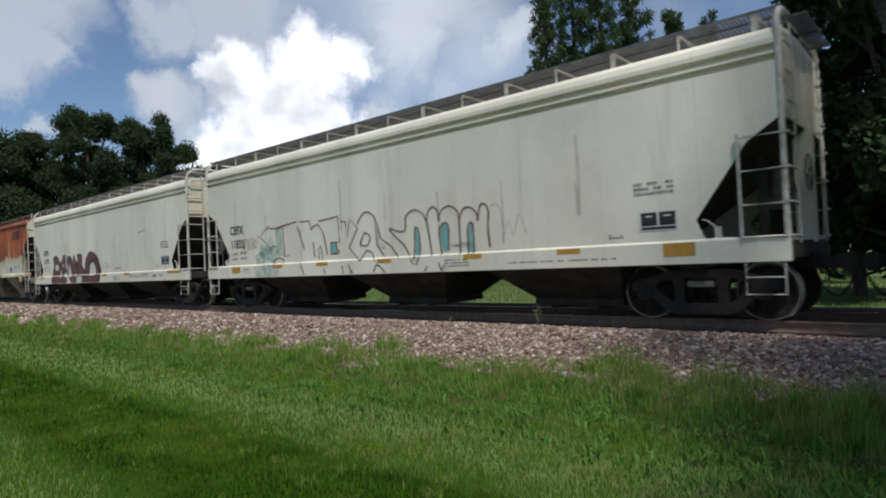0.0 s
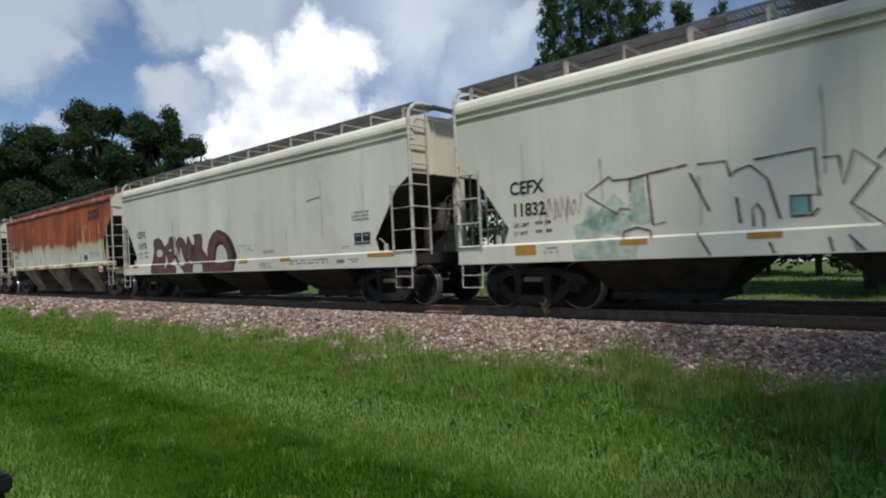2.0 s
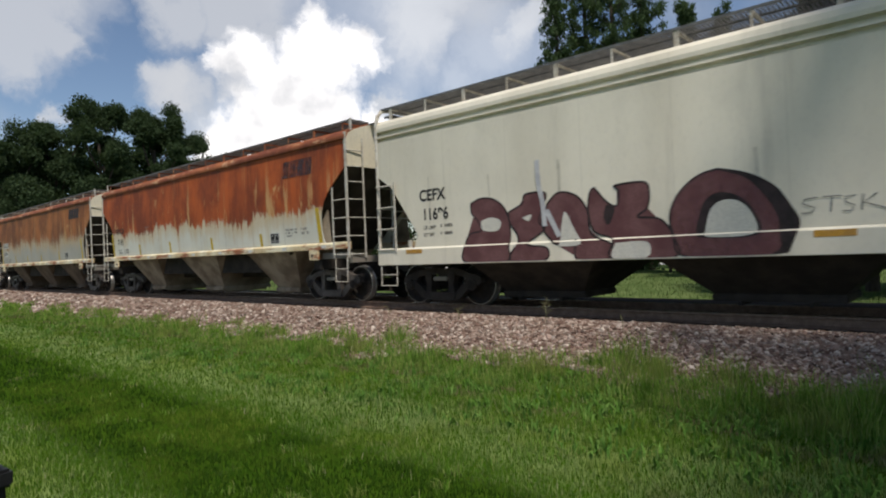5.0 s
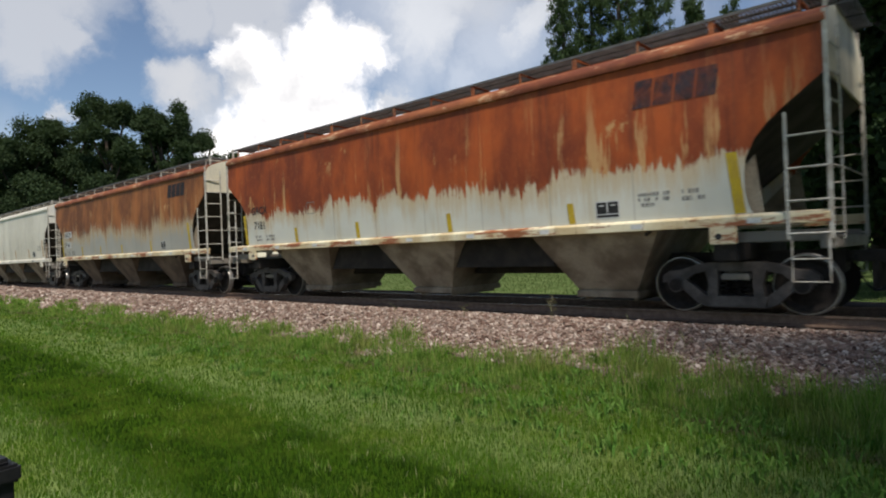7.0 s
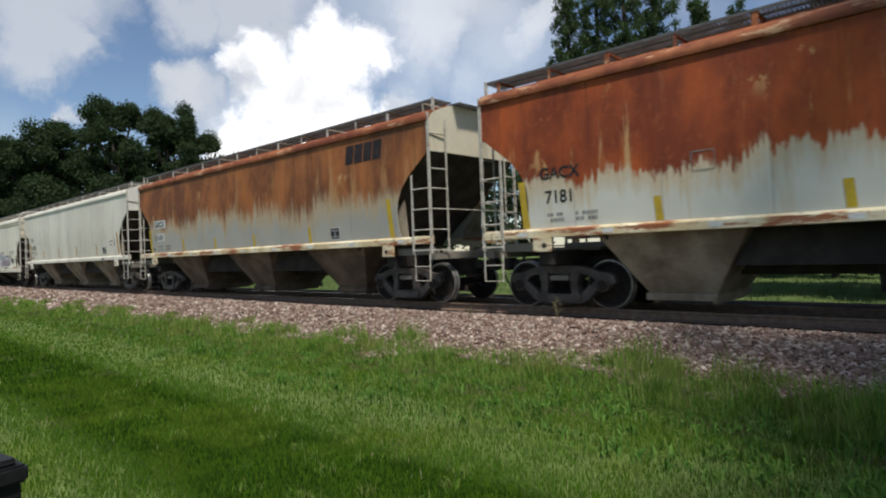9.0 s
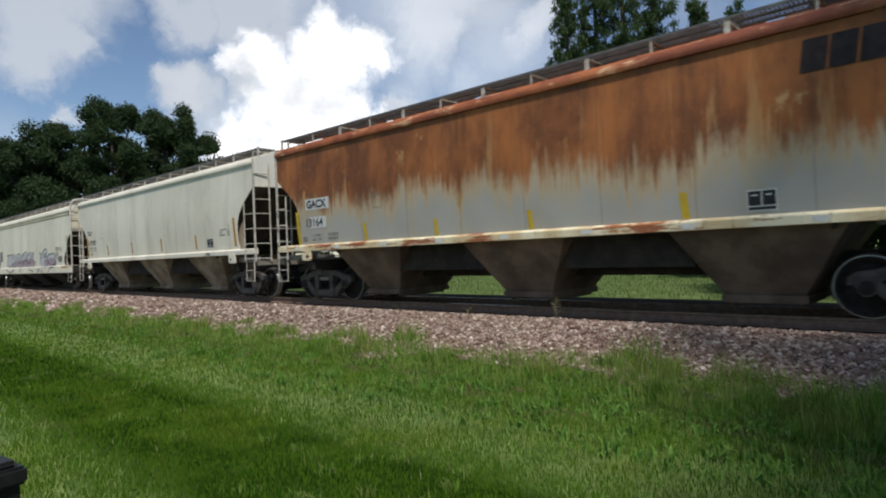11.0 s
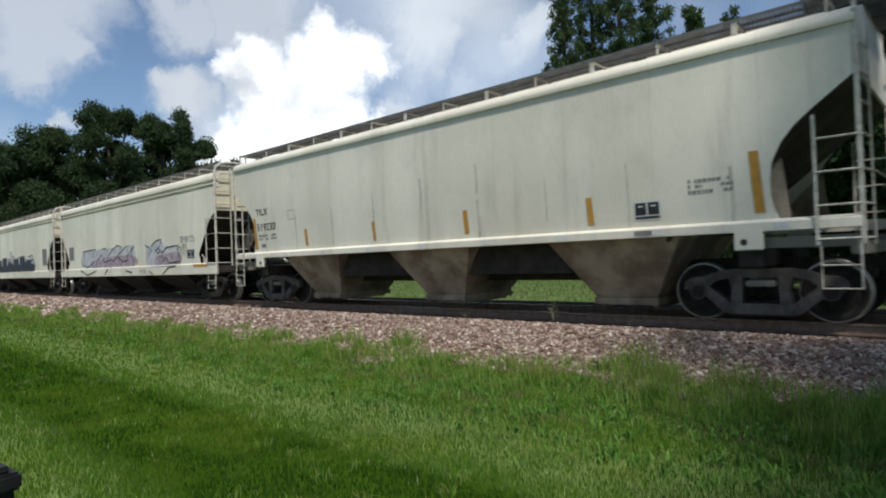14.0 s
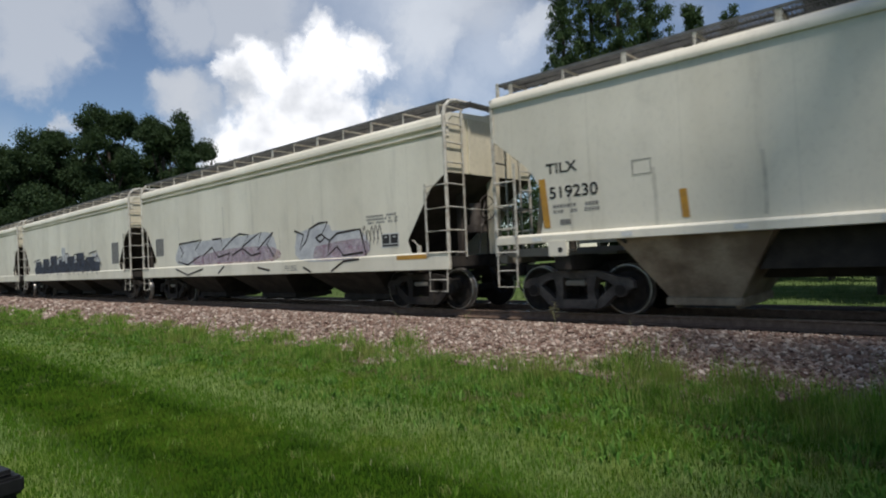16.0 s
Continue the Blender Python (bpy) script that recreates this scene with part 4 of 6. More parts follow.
            tube(bm, [(e * 7.68, s * 1.64, 0.88), (e * 8.14, s * 1.64, 0.88)], 0.012, 6)
            part("stirrup_step", bm, LADDER, car)
            bm = bmesh.new()
            box(bm, e * 8.15 - 0.03, e * 8.15 + 0.03, s * 1.38 - 0.02, s * 1.38 + 0.02, 4.3, 4.68)
            part("walkway_end_post", bm, LADDER, car)
        bm = bmesh.new()
        tube(bm, [(e * 8.26, -1.1, 2.16), (e * 8.26, 1.1, 2.16)], 0.014, 6)
        part("end_handrail", bm, LADDER, car)
        bm = bmesh.new()
        for i in range(9):
            box(bm, min(e * (8.19 + 0.028 * i), e * (8.202 + 0.028 * i)), max(e * (8.19 + 0.028 * i), e * (8.202 + 0.028 * i)), -0.75, 0.75, 4.58, 4.61)
        for y in (-0.75, 0, 0.75):
            box(bm, min(e * 8.1, e * 8.44), max(e * 8.1, e * 8.44), y - 0.012, y + 0.012, 4.57, 4.615)
        part("crossover_board", bm, GRATE_DARK, car)["kind"] = "stuff"
        coupler(car, e)
        truck(car, e * 6.75, TRUCK)
        body_bolster(car, e * 6.75)
    return car


A_MATS = (WHITE, WHITE, GREY_FRAME)
CARS = [
    (7.65, car_a("hopper_car", "white covered hopper freight car with flat sides", A_MATS)),
    (-10.0, car_a("hopper_car", "white covered hopper freight car with pale outline graffiti", A_MATS)),
    (-27.67, car_a("hopper_car", "white covered hopper freight car with maroon graffiti", A_MATS)),
    (-45.14, car_b("hopper_car", "covered hopper freight car, red rust over pale paint", (RUST_RED, RUST_ROOF, RUST_SILL, DIRTY_PALE, GREY_FRAME))),
    (-62.97, car_b("hopper_car", "covered hopper freight car, tan rust runs over grey paint", (RUST_TAN, RUST_ROOF, RUST_SILL, DIRTY_BROWN, GREY_FRAME))),
    (-80.60, car_b("hopper_car", "pale covered hopper freight car with orange tape marks", (WHITE_B, WHITE_B, WHITE_B, DIRTY_PALE, GREY_FRAME))),
    (-98.23, car_a("hopper_car", "white covered hopper freight car with pink and black graffiti", A_MATS)),
    (-115.86, car_a("hopper_car", "white covered hopper freight car with blue-black graffiti", A_MATS)),
    (-133.5, car_a("hopper_car", "white covered hopper freight car, far down the train", A_MATS)),
]

# ---- markings on the cars ----
def film_material(name, colour, solid=1.0, lo=0.45, hi=0.62):
    """Sprayed paint that lets the surface through where it is thin."""
    m, nt, b = material(name, colour, 0.6)
    col = blend(nt, ranged(nt, noise_node(nt, 2.5, 5), 0.3, 0.7), colour, tuple(c * 0.65 for c in colour))
    nt.links.new(col, b.inputs["Base Color"])
    cover = ranged(nt, noise_node(nt, 5.0, 7, (1, 1, 0.8), 0.7), lo, hi, (solid * 0.25, solid))
    nt.links.new(cover, b.inputs["Alpha"])
    return m


MAROON = mottled("maroon_spray_paint", (0.120, 0.050, 0.052), (0.185, 0.090, 0.088), 2.5, 0.6, bump=0.02)
OUTLINE = mottled("dark_outline_spray", (0.022, 0.018, 0.018), (0.05, 0.035, 0.035), 6.0, 0.6, bump=0.02)
FADED = film_material("faded_plum_spray", (0.085, 0.032, 0.034), 0.92, 0.28, 0.52)
TEAL = film_material("thin_teal_spray", (0.22, 0.50, 0.42), 0.5, 0.35, 0.7)
TEAL_FULL = mottled("teal_spray_paint", (0.17, 0.40, 0.36), (0.25, 0.47, 0.42), 5.0, 0.6, bump=0.02)
PINK = film_material("pink_spray", (0.50, 0.27, 0.36), 0.5, 0.3, 0.65)
CHROME_SPRAY = mottled("silver_white_spray", (0.60, 0.60, 0.60), (0.45, 0.45, 0.47), 4.0, 0.5, bump=0.02)
SIDE_PATCH = mottled("thin_buffed_paint", (0.62, 0.60, 0.53), (0.70, 0.67, 0.58), 3.0, 0.6, bump=0.02)
ROSE = film_material("rosy_spray", (0.30, 0.12, 0.13), 0.55, 0.42, 0.7)
NAVY = film_material("navy_spray", (0.035, 0.042, 0.075), 0.92, 0.25, 0.5)
REDTAG = film_material("thin_red_tag_spray", (0.40, 0.16, 0.14), 0.6, 0.3, 0.7)
STREAK = film_material("dark_run_stain", (0.13, 0.12, 0.10), 0.42, 0.35, 0.85)


def smooth_run(pts, steps=6):
    """A rounded line through a few points."""
    out = []
    n = len(pts)
    for i in range(n - 1):
        p0, p1, p2, p3 = (Vector(pts[max(0, min(n - 1, k))]) for k in (i - 1, i, i + 1, i + 2))
        for j in range(steps):
            t = j / steps
            out.append(0.5 * (2 * p1 + (p2 - p0) * t + (2 * p0 - 5 * p1 + 4 * p2 - p3) * t * t + (3 * p1 - p0 - 3 * p2 + p3) * t ** 3))
    out.append(Vector(pts[-1]))
    return out


def skin_y(z, layer, bowed):
    """How far out paint lies at a height: on the sill, or on the side sheet."""
    if bowed:
        return -(1.545 + 0.055 * math.sin(math.pi * min(1, max(0, z - 1.54) / 2.3) * 0.75) + 0.004 + layer)
    return -(1.6365 + layer) if z < 1.308 else -(1.604 + layer)


def strokes(car, name, mat, lines, width, layer=0.0, label="", bowed=False, smooth=True, zmin=0.96):
    """Flat painted lines, each one a part."""
    for n, line in enumerate(lines):
        bm = bmesh.new()
        pts = smooth_run(line) if smooth else [Vector(p) for p in line]
        lift = layer + 0.0002 * n
        prev = None
        for i, p in enumerate(pts):
            d = pts[min(i + 1, len(pts) - 1)] - pts[max(i - 1, 0)]
            d = d.normalized() if d.length > 1e-6 else Vector((1, 0))
            q = Vector((-d.y, d.x)) * width * 0.5
            if p.y < zmin:
                prev = None
                continue
            y = skin_y(p.y, lift, bowed)
            pair = [bm.verts.new((p.x + q.x, y, max(zmin, p.y + q.y))), bm.verts.new((p.x - q.x, y, max(zmin, p.y - q.y)))]
            if prev:
                bm.faces.new((prev[0], prev[1], pair[1], pair[0]))
            prev = pair
        part(name, bm, mat, car, label)


def patch(car, name, mat, x0, x1, z0, z1, layer=0.0, label="", bowed=False, slant=0.0):
    """A flat mark of paint or tape; split over the sill's step where it crosses it."""
    bm = bmesh.new()
    spans = [(z0, z1)] if bowed or z0 >= 1.305 or z1 <= 1.305 else [(z0, 1.300), (1.316, z1)]
    for a, b in spans:
        n = 5
        rows = []
        for i in range(n + 1):
            z = a + (b - a) * i / n
            k = slant * (z - z0)
            y = skin_y(z, layer, bowed)
            rows.append((bm.verts.new((x0 + k, y, z)), bm.verts.new((x1 + k, y, z))))
        for u, w in zip(rows, rows[1:]):
            bm.faces.new((u[0], u[1], w[1], w[0]))
    return part(name, bm, mat, car, label)


def clipped(pts, z, keep_above):
    """The part of an outline above or below a height."""
    out = []
    for p, q in zip(pts, pts[1:] + pts[:1]):
        a, b = (p[1] >= z) == keep_above, (q[1] >= z) == keep_above
        if a:
            out.append(p)
        if a != b:
            k = (z - p[1]) / (q[1] - p[1])
            out.append((p[0] + k * (q[0] - p[0]), z))
    return out


def painted_shapes(car, name, mat, outlines, layer=0.0, label="", edge=None, edge_width=0.03):
    """Flat rounded fields of paint, each one a part; split over the sill's step; with a drawn edge if asked for."""
    for n, line in enumerate(outlines):
        run_ = [(p.x, p.y) for p in smooth_run(line + line[:1], 4)][:-1]
        bm = bmesh.new()
        for piece in (clipped(run_, 1.318, True), clipped(run_, 1.296, False)):
            if len(piece) > 2:
                y = skin_y(sum(p[1] for p in piece) / len(piece), layer + 0.0001 * n, False)
                bm.faces.new([bm.verts.new((x, y, max(0.965, z))) for x, z in piece])
        bmesh.ops.triangulate(bm, faces=bm.faces[:])
        part(name, bm, mat, car, label)
    if edge:
        strokes(car, "graffiti_outline", edge, [line + line[:1] for line in outlines], edge_width, layer + 0.0014, "dark drawn edge of a graffiti letter")


def lettering(car, text, x, z, size, mat, layer=0.0, stretch=1.0, bowed=False, bold=0.003):
    cu = bpy.data.curves.new("lettering", "FONT")
    cu.body, cu.size, cu.offset = text, size / 0.70, bold
    tmp = new("lettering_outline", cu)
    bpy.context.view_layer.update()
    me = bpy.data.meshes.new_from_object(tmp.evaluated_get(bpy.context.evaluated_depsgraph_get()))
    bpy.data.objects.remove(tmp)
    me.name = "lettering"
    me.materials.clear()
    me.materials.append(mat)
    for v in me.vertices:
        h = z + v.co.y
        v.co = (x + v.co.x * stretch, skin_y(h, layer, bowed), h)
    # each character is a part of its own
    bm = bmesh.new()
    bm.from_mesh(me)
    bpy.data.meshes.remove(me)
    rest = set(bm.verts)
    while rest:
        island, todo = set(), [rest.pop()]
        while todo:
            v = todo.pop()
            island.add(v)
            for e in v.link_edges:
                w = e.other_vert(v)
                if w in rest:
                    rest.discard(w)
                    todo.append(w)
        one = bmesh.new()
        twin = {v: one.verts.new(v.co) for v in island}
        for f in {f for v in island for f in v.link_faces}:
            one.faces.new([twin[v] for v in f.verts])
        part("letter", one, mat, car, "stencilled character")
    bm.free()


def text_bars(car, x0, x1, z0, z1, rows, mat, bowed=False, seed=1):
    """Small stencilled lines that cannot be read: rows of short bars."""
    rnd = random.Random(seed)
    bm = bmesh.new()
    h = (z1 - z0) / (rows * 1.6)
    for r in range(rows):
        z = z1 - h - r * h * 1.6
        x = x0
        while x < x1 - 0.03:
            w = rnd.uniform(0.025, 0.06)
            if rnd.random() < 0.78:
                y = skin_y(z, 0.0005, bowed)
                bm.faces.new([bm.verts.new(p) for p in ((x, y, z), (min(x1, x + w), y, z), (min(x1, x + w), y, z + h), (x, y, z + h))])
            x += w + 0.018
    ob = part("stencil_text", bm, mat, car, "small faded stencil lines")
    ob["kind"] = "stuff"
    return ob


def data_board(car, x0, x1, z0, z1, bowed=False):
    b = patch(car, "data_board", SHEETW, x0, x1, z0, z1, 0.002, "black panel with a white border", bowed)
    w, h = x1 - x0, z1 - z0
    for a, c in ((0.05, 0.47), (0.53, 0.95)):
        patch(b, "panel_field", BLACK, x0 + a * w, x0 + c * w, z0 + 0.26 * h, z1 - 0.07 * h, 0.004, "", bowed)
        patch(b, "panel_line", SHEETW, x0 + (a + 0.12) * w, x0 + (c - 0.12) * w, z0 + 0.70 * h, z0 + 0.78 * h, 0.006, "", bowed)
    patch(b, "panel_foot", BLACK, x0 + 0.05 * w, x1 - 0.05 * w, z0 + 0.06 * h, z0 + 0.20 * h, 0.004, "", bowed)


def tape(car, x, z0, z1, mat, slant=-0.06, w=0.13, label="strip of yellow reflective tape"):
    patch(car, "reflective_tape", mat, x - w / 2, x + w / 2, z0, z1, 0.002, label, True, slant)


def arch(x, w, z0, z1, lean=0.0):
    """The outline of one rounded, legged letter stroke."""
    h = z1 - z0
    return [(x, z0), (x + 0.02 * w + lean * 0.3, z0 + 0.5 * h), (x + 0.12 * w + lean * 0.7, z0 + 0.85 * h), (x + 0.5 * w + lean, z1),
            (x + 0.88 * w + lean * 0.7, z0 + 0.85 * h), (x + 0.98 * w + lean * 0.3, z0 + 0.5 * h), (x + w, z0)]


def ring(x, z, rx, rz, a0=0.0, a1=360.0, n=14):
    return [(x + rx * math.cos(radians(a0 + (a1 - a0) * k / n)), z + rz * math.sin(radians(a0 + (a1 - a0) * k / n))) for k in range(n + 1)]


def side_runs(car, seed, n, bowed=False):
    """Dirt runs down the seams of the side."""
    rnd = random.Random(seed)
    for i in range(n):
        x = -6.5 + 13.0 * (i + rnd.uniform(0.2, 0.8)) / n
        x = round((x + 6.52) / 1.63) * 1.63 - 6.52 + rnd.uniform(-0.03, 0.03)
        z1 = rnd.uniform(2.1, 3.3)
        z0 = max(1.45, z1 - rnd.uniform(0.5, 1.6))
        strokes(car, "dirt_run", STREAK, [[(x, z0), (x + 0.01, (z0 + z1) / 2), (x - 0.01, z1)]], rnd.uniform(0.025, 0.07), 0.0, "grey dirt run", bowed)


def sill_marks(car, xs, w, z0=1.19, z1=1.285):
    for x in xs:
        patch(car, "reflective_tape", ORANGE, x, x + w, z0, z1, 0.002, "strip of orange reflective tape")


def mark_first(car):
    lettering(car, "CEFX", -6.83, 2.26, 0.24, BLACK, 0.002, 0.92, bold=0.009)
    lettering(car, "11832", -6.80, 1.84, 0.24, BLACK, 0.002, 0.88, bold=0.009)
    for k, word in ((0, "LD LMT"), (1, "LT WT")):
        lettering(car, word, -6.78, 1.63 - 0.16 * k, 0.075, BLACK, 0.002, 1.0, bold=0.002)
        text_bars(car, -6.28, -5.92, 1.62 - 0.16 * k, 1.72 - 0.16 * k, 1, BLACK, seed=3 + k)
    patch(car, "reflective_tape", ORANGE, -6.75, -6.28, 1.09, 1.28, 0.002, "square of orange reflective tape")
    sill_marks(car, (-4.6, -2.62, -0.32, 2.26, 4.44), 0.47)
    patch(car, "reflective_tape", ORANGE, 6.38, 6.88, 1.07, 1.285, 0.002, "square of orange reflective tape")
    text_bars(car, 5.93, 6.62, 2.06, 2.30, 3, GREYINK, seed=4)
    data_board(car, 6.0, 6.62, 1.50, 1.82)
    text_bars(car, 5.45, 5.72, 1.40, 1.48, 2, GREYINK, seed=5)
    text_bars(car, 3.3, 5.6, 1.04, 1.09, 1, GREYINK, seed=6)
    lettering(car, "CAUTION", 1.95, 1.46, 0.07, GREYINK, 0.003, 1.25, bold=0.002)
    text_bars(car, 1.75, 2.4, 1.02, 1.20, 3, GREYINK, seed=7)
    text_bars(car, -6.1, -5.8, 1.08, 1.22, 2, GREYINK, seed=8)
    # thin red tag beside the number
    rnd = random.Random(3)
    tag = [[(-6.15 + 0.13 * k + rnd.uniform(-.05, .05), 1.62 + rnd.uniform(0, .2)), (-6.1 + 0.13 * k, 2.05 + rnd.uniform(-.1, .1)), (-6.0 + 0.13 * k, 1.75 + rnd.uniform(-.1, .1)), (-5.95 + 0.13 * k, 2.1 + rnd.uniform(-.1, .1))] for k in range(6)]
    strokes(car, "graffiti_tag", REDTAG, tag, 0.026, 0.002, "thin red graffiti tag")
    strokes(car, "graffiti_spray", TEAL, [[(-5.45, 1.40), (-5.0, 1.55), (-4.55, 1.95)], [(-5.5, 1.06), (-4.9, 1.12), (-4.3, 1.06)], [(-5.25, 1.75), (-4.9, 1.62), (-4.4, 1.5)]], 0.38, 0.001, "thin teal spray")
    # the letters climb a little towards the far end of the line
    def climb(rows):
        return [[(x, z + 0.012 * (x + 5.0) if z > 1.3 else z) for x, z in row] for row in rows]

    def draw(rows, rounded):
        strokes(car, "graffiti_outline", FADED, climb(rows), 0.027, 0.003, "faded plum outline graffiti letters", smooth=rounded)
        strokes(car, "graffiti_outline", REDTAG, [[(x + 0.03, z - 0.02) for x, z in row] for row in climb(rows)], 0.024, 0.0022, "thin red shadow line of the graffiti", smooth=rounded)

    draw([[(-4.71, 2.3), (-4.75, 2.38), (-5.23, 2.12), (-4.66, 1.73), (-4.58, 1.81), (-4.42, 1.78)],
        [(-4.71, 2.3), (-4.39, 2.29), (-4.09, 2.33), (-3.45, 2.39)],
        [(-4.09, 2.31), (-4.07, 1.97), (-4.03, 1.48), (-3.83, 1.52)],
        [(-4.39, 2.29), (-4.4, 2.06)],
        [(-4.55, 1.3), (-4.53, 1.42), (-4.3, 1.47), (-4.08, 1.4), (-4.06, 1.27)],
        [(-3.41, 2.25), (-3.28, 1.97), (-3.14, 1.63)],
        [(-3.29, 2.37), (-2.87, 2.36), (-2.82, 2.12), (-2.75, 2.19), (-2.54, 2.25), (-2.32, 2.02), (-2.18, 1.43)]], False)
    draw([[(-2.53, 1.34), (-2.54, 1.59), (-2.47, 1.68), (-2.4, 1.55), (-2.39, 1.33)],
        [(-2.75, 1.8), (-2.71, 1.41)],
        [(-2.49, 2.32), (-1.72, 2.37), (-1.69, 1.72), (-2.04, 1.74), (-2.04, 1.45), (-1.77, 1.45), (-1.7, 1.54)],
        [(-1.81, 1.74), (-1.8, 1.48)],
        [(-1.63, 2.22), (-1.44, 2.22), (-1.4, 1.82), (-1.27, 2.28), (-1, 2.01), (-1.33, 1.57), (-0.93, 1.27)],
        [(-0.93, 1.27), (-0.7, 1.47), (-0.5, 1.4), (-0.41, 1.23)]], False)
    draw([[(-1.01, 2.11), (-0.79, 2.34), (-0.58, 2.35), (-0.39, 2.22), (-0.35, 1.96), (-0.33, 1.59), (-0.12, 1.31)],
        [(-0.91, 1.66), (-0.75, 1.88), (-0.58, 1.78), (-0.66, 1.59), (-0.89, 1.59), (-0.91, 1.69)],
        [(-0.3, 2.07), (-0.19, 1.72), (0.14, 1.5), (0.37, 1.29)],
        [(0.82, 1.14), (0.56, 1.5), (0.33, 1.68), (0.1, 1.91), (0.46, 1.81), (0.61, 1.87), (0.62, 2.11), (0.77, 2.23), (0.97, 2.25), (1.16, 2.13), (1.28, 1.86), (1.38, 1.29)]], True)
    draw([[(0.86, 1.22), (0.89, 1.79), (0.95, 1.87), (1.02, 1.76), (1.03, 1.31), (0.91, 1.11)],
        [(1.26, 1.97), (1.3, 2.17), (1.46, 2.27), (1.58, 2.16), (1.61, 1.95), (1.68, 2.15), (1.89, 2.24), (2.1, 2.14), (2.16, 1.92), (2.17, 1.27)],
        [(1.66, 1.3), (1.61, 1.73), (1.75, 1.9), (1.87, 1.8), (1.85, 1.31)]], True)
    draw([[(2.16, 1.92), (2.27, 2.12), (2.45, 2.16), (2.63, 2.01), (2.64, 1.87), (2.72, 2.16), (2.85, 2.17), (2.92, 2.02), (2.89, 1.66), (2.93, 1.31)],
        [(2.38, 1.28), (2.38, 1.71), (2.47, 1.85), (2.52, 1.74), (2.53, 1.27)],
        [(-3.34, 1.31), (-3.15, 0.97)],
        [(-2.33, 1.14), (-2.27, 0.97)],
        [(-1.59, 1.17), (-1.55, 0.97)],
        [(-1.37, 1.19), (-1.19, 0.97)],
        [(-0.47, 0.99), (-0.33, 1.16), (-0.06, 0.97)],
        [(1.16, 0.97), (1.25, 1.09)],
        [(1.57, 1.15), (1.67, 0.97), (1.72, 1.1)]], True)
    teal = [[(-4.39, 2.27), (-4.17, 2.29), (-4.14, 1.97), (-4.04, 1.54), (-4.42, 1.56), (-4.41, 1.99)],
        [(-2.03, 1.73), (-1.82, 1.73), (-1.81, 1.48), (-2.03, 1.45)],
        [(0.88, 1.24), (0.9, 1.77), (0.95, 1.84), (1, 1.73), (1.02, 1.31)],
        [(1.68, 1.32), (1.64, 1.73), (1.75, 1.89), (1.85, 1.78), (1.84, 1.32)],
        [(2.39, 1.3), (2.4, 1.68), (2.47, 1.82), (2.51, 1.72), (2.52, 1.29)],
        [(-0.31, 1.9), (-0.23, 1.7), (-0.05, 1.46), (-0.3, 1.51)],
        [(-1.35, 1.17), (-1.34, 1.22), (-1.22, 0.97), (-1.3, 0.97)]]
    teal = climb(teal)
    painted_shapes(car, "graffiti_fill", TEAL_FULL, teal[1:5], 0.0005, "flat teal graffiti fill")
    painted_shapes(car, "graffiti_fill", TEAL, teal[:1] + teal[5:], 0.0005, "thin teal graffiti fill")
    strokes(car, "graffiti_outline", STREAK, [arch(2.92, 0.34, 1.45, 2.25), [(3.3, 1.62), (3.4, 1.9), (3.5, 1.6), (3.65, 2.0), (3.8, 1.6)]], 0.03, 0.002, "almost faded graffiti line")
    side_runs(car, 11, 9)


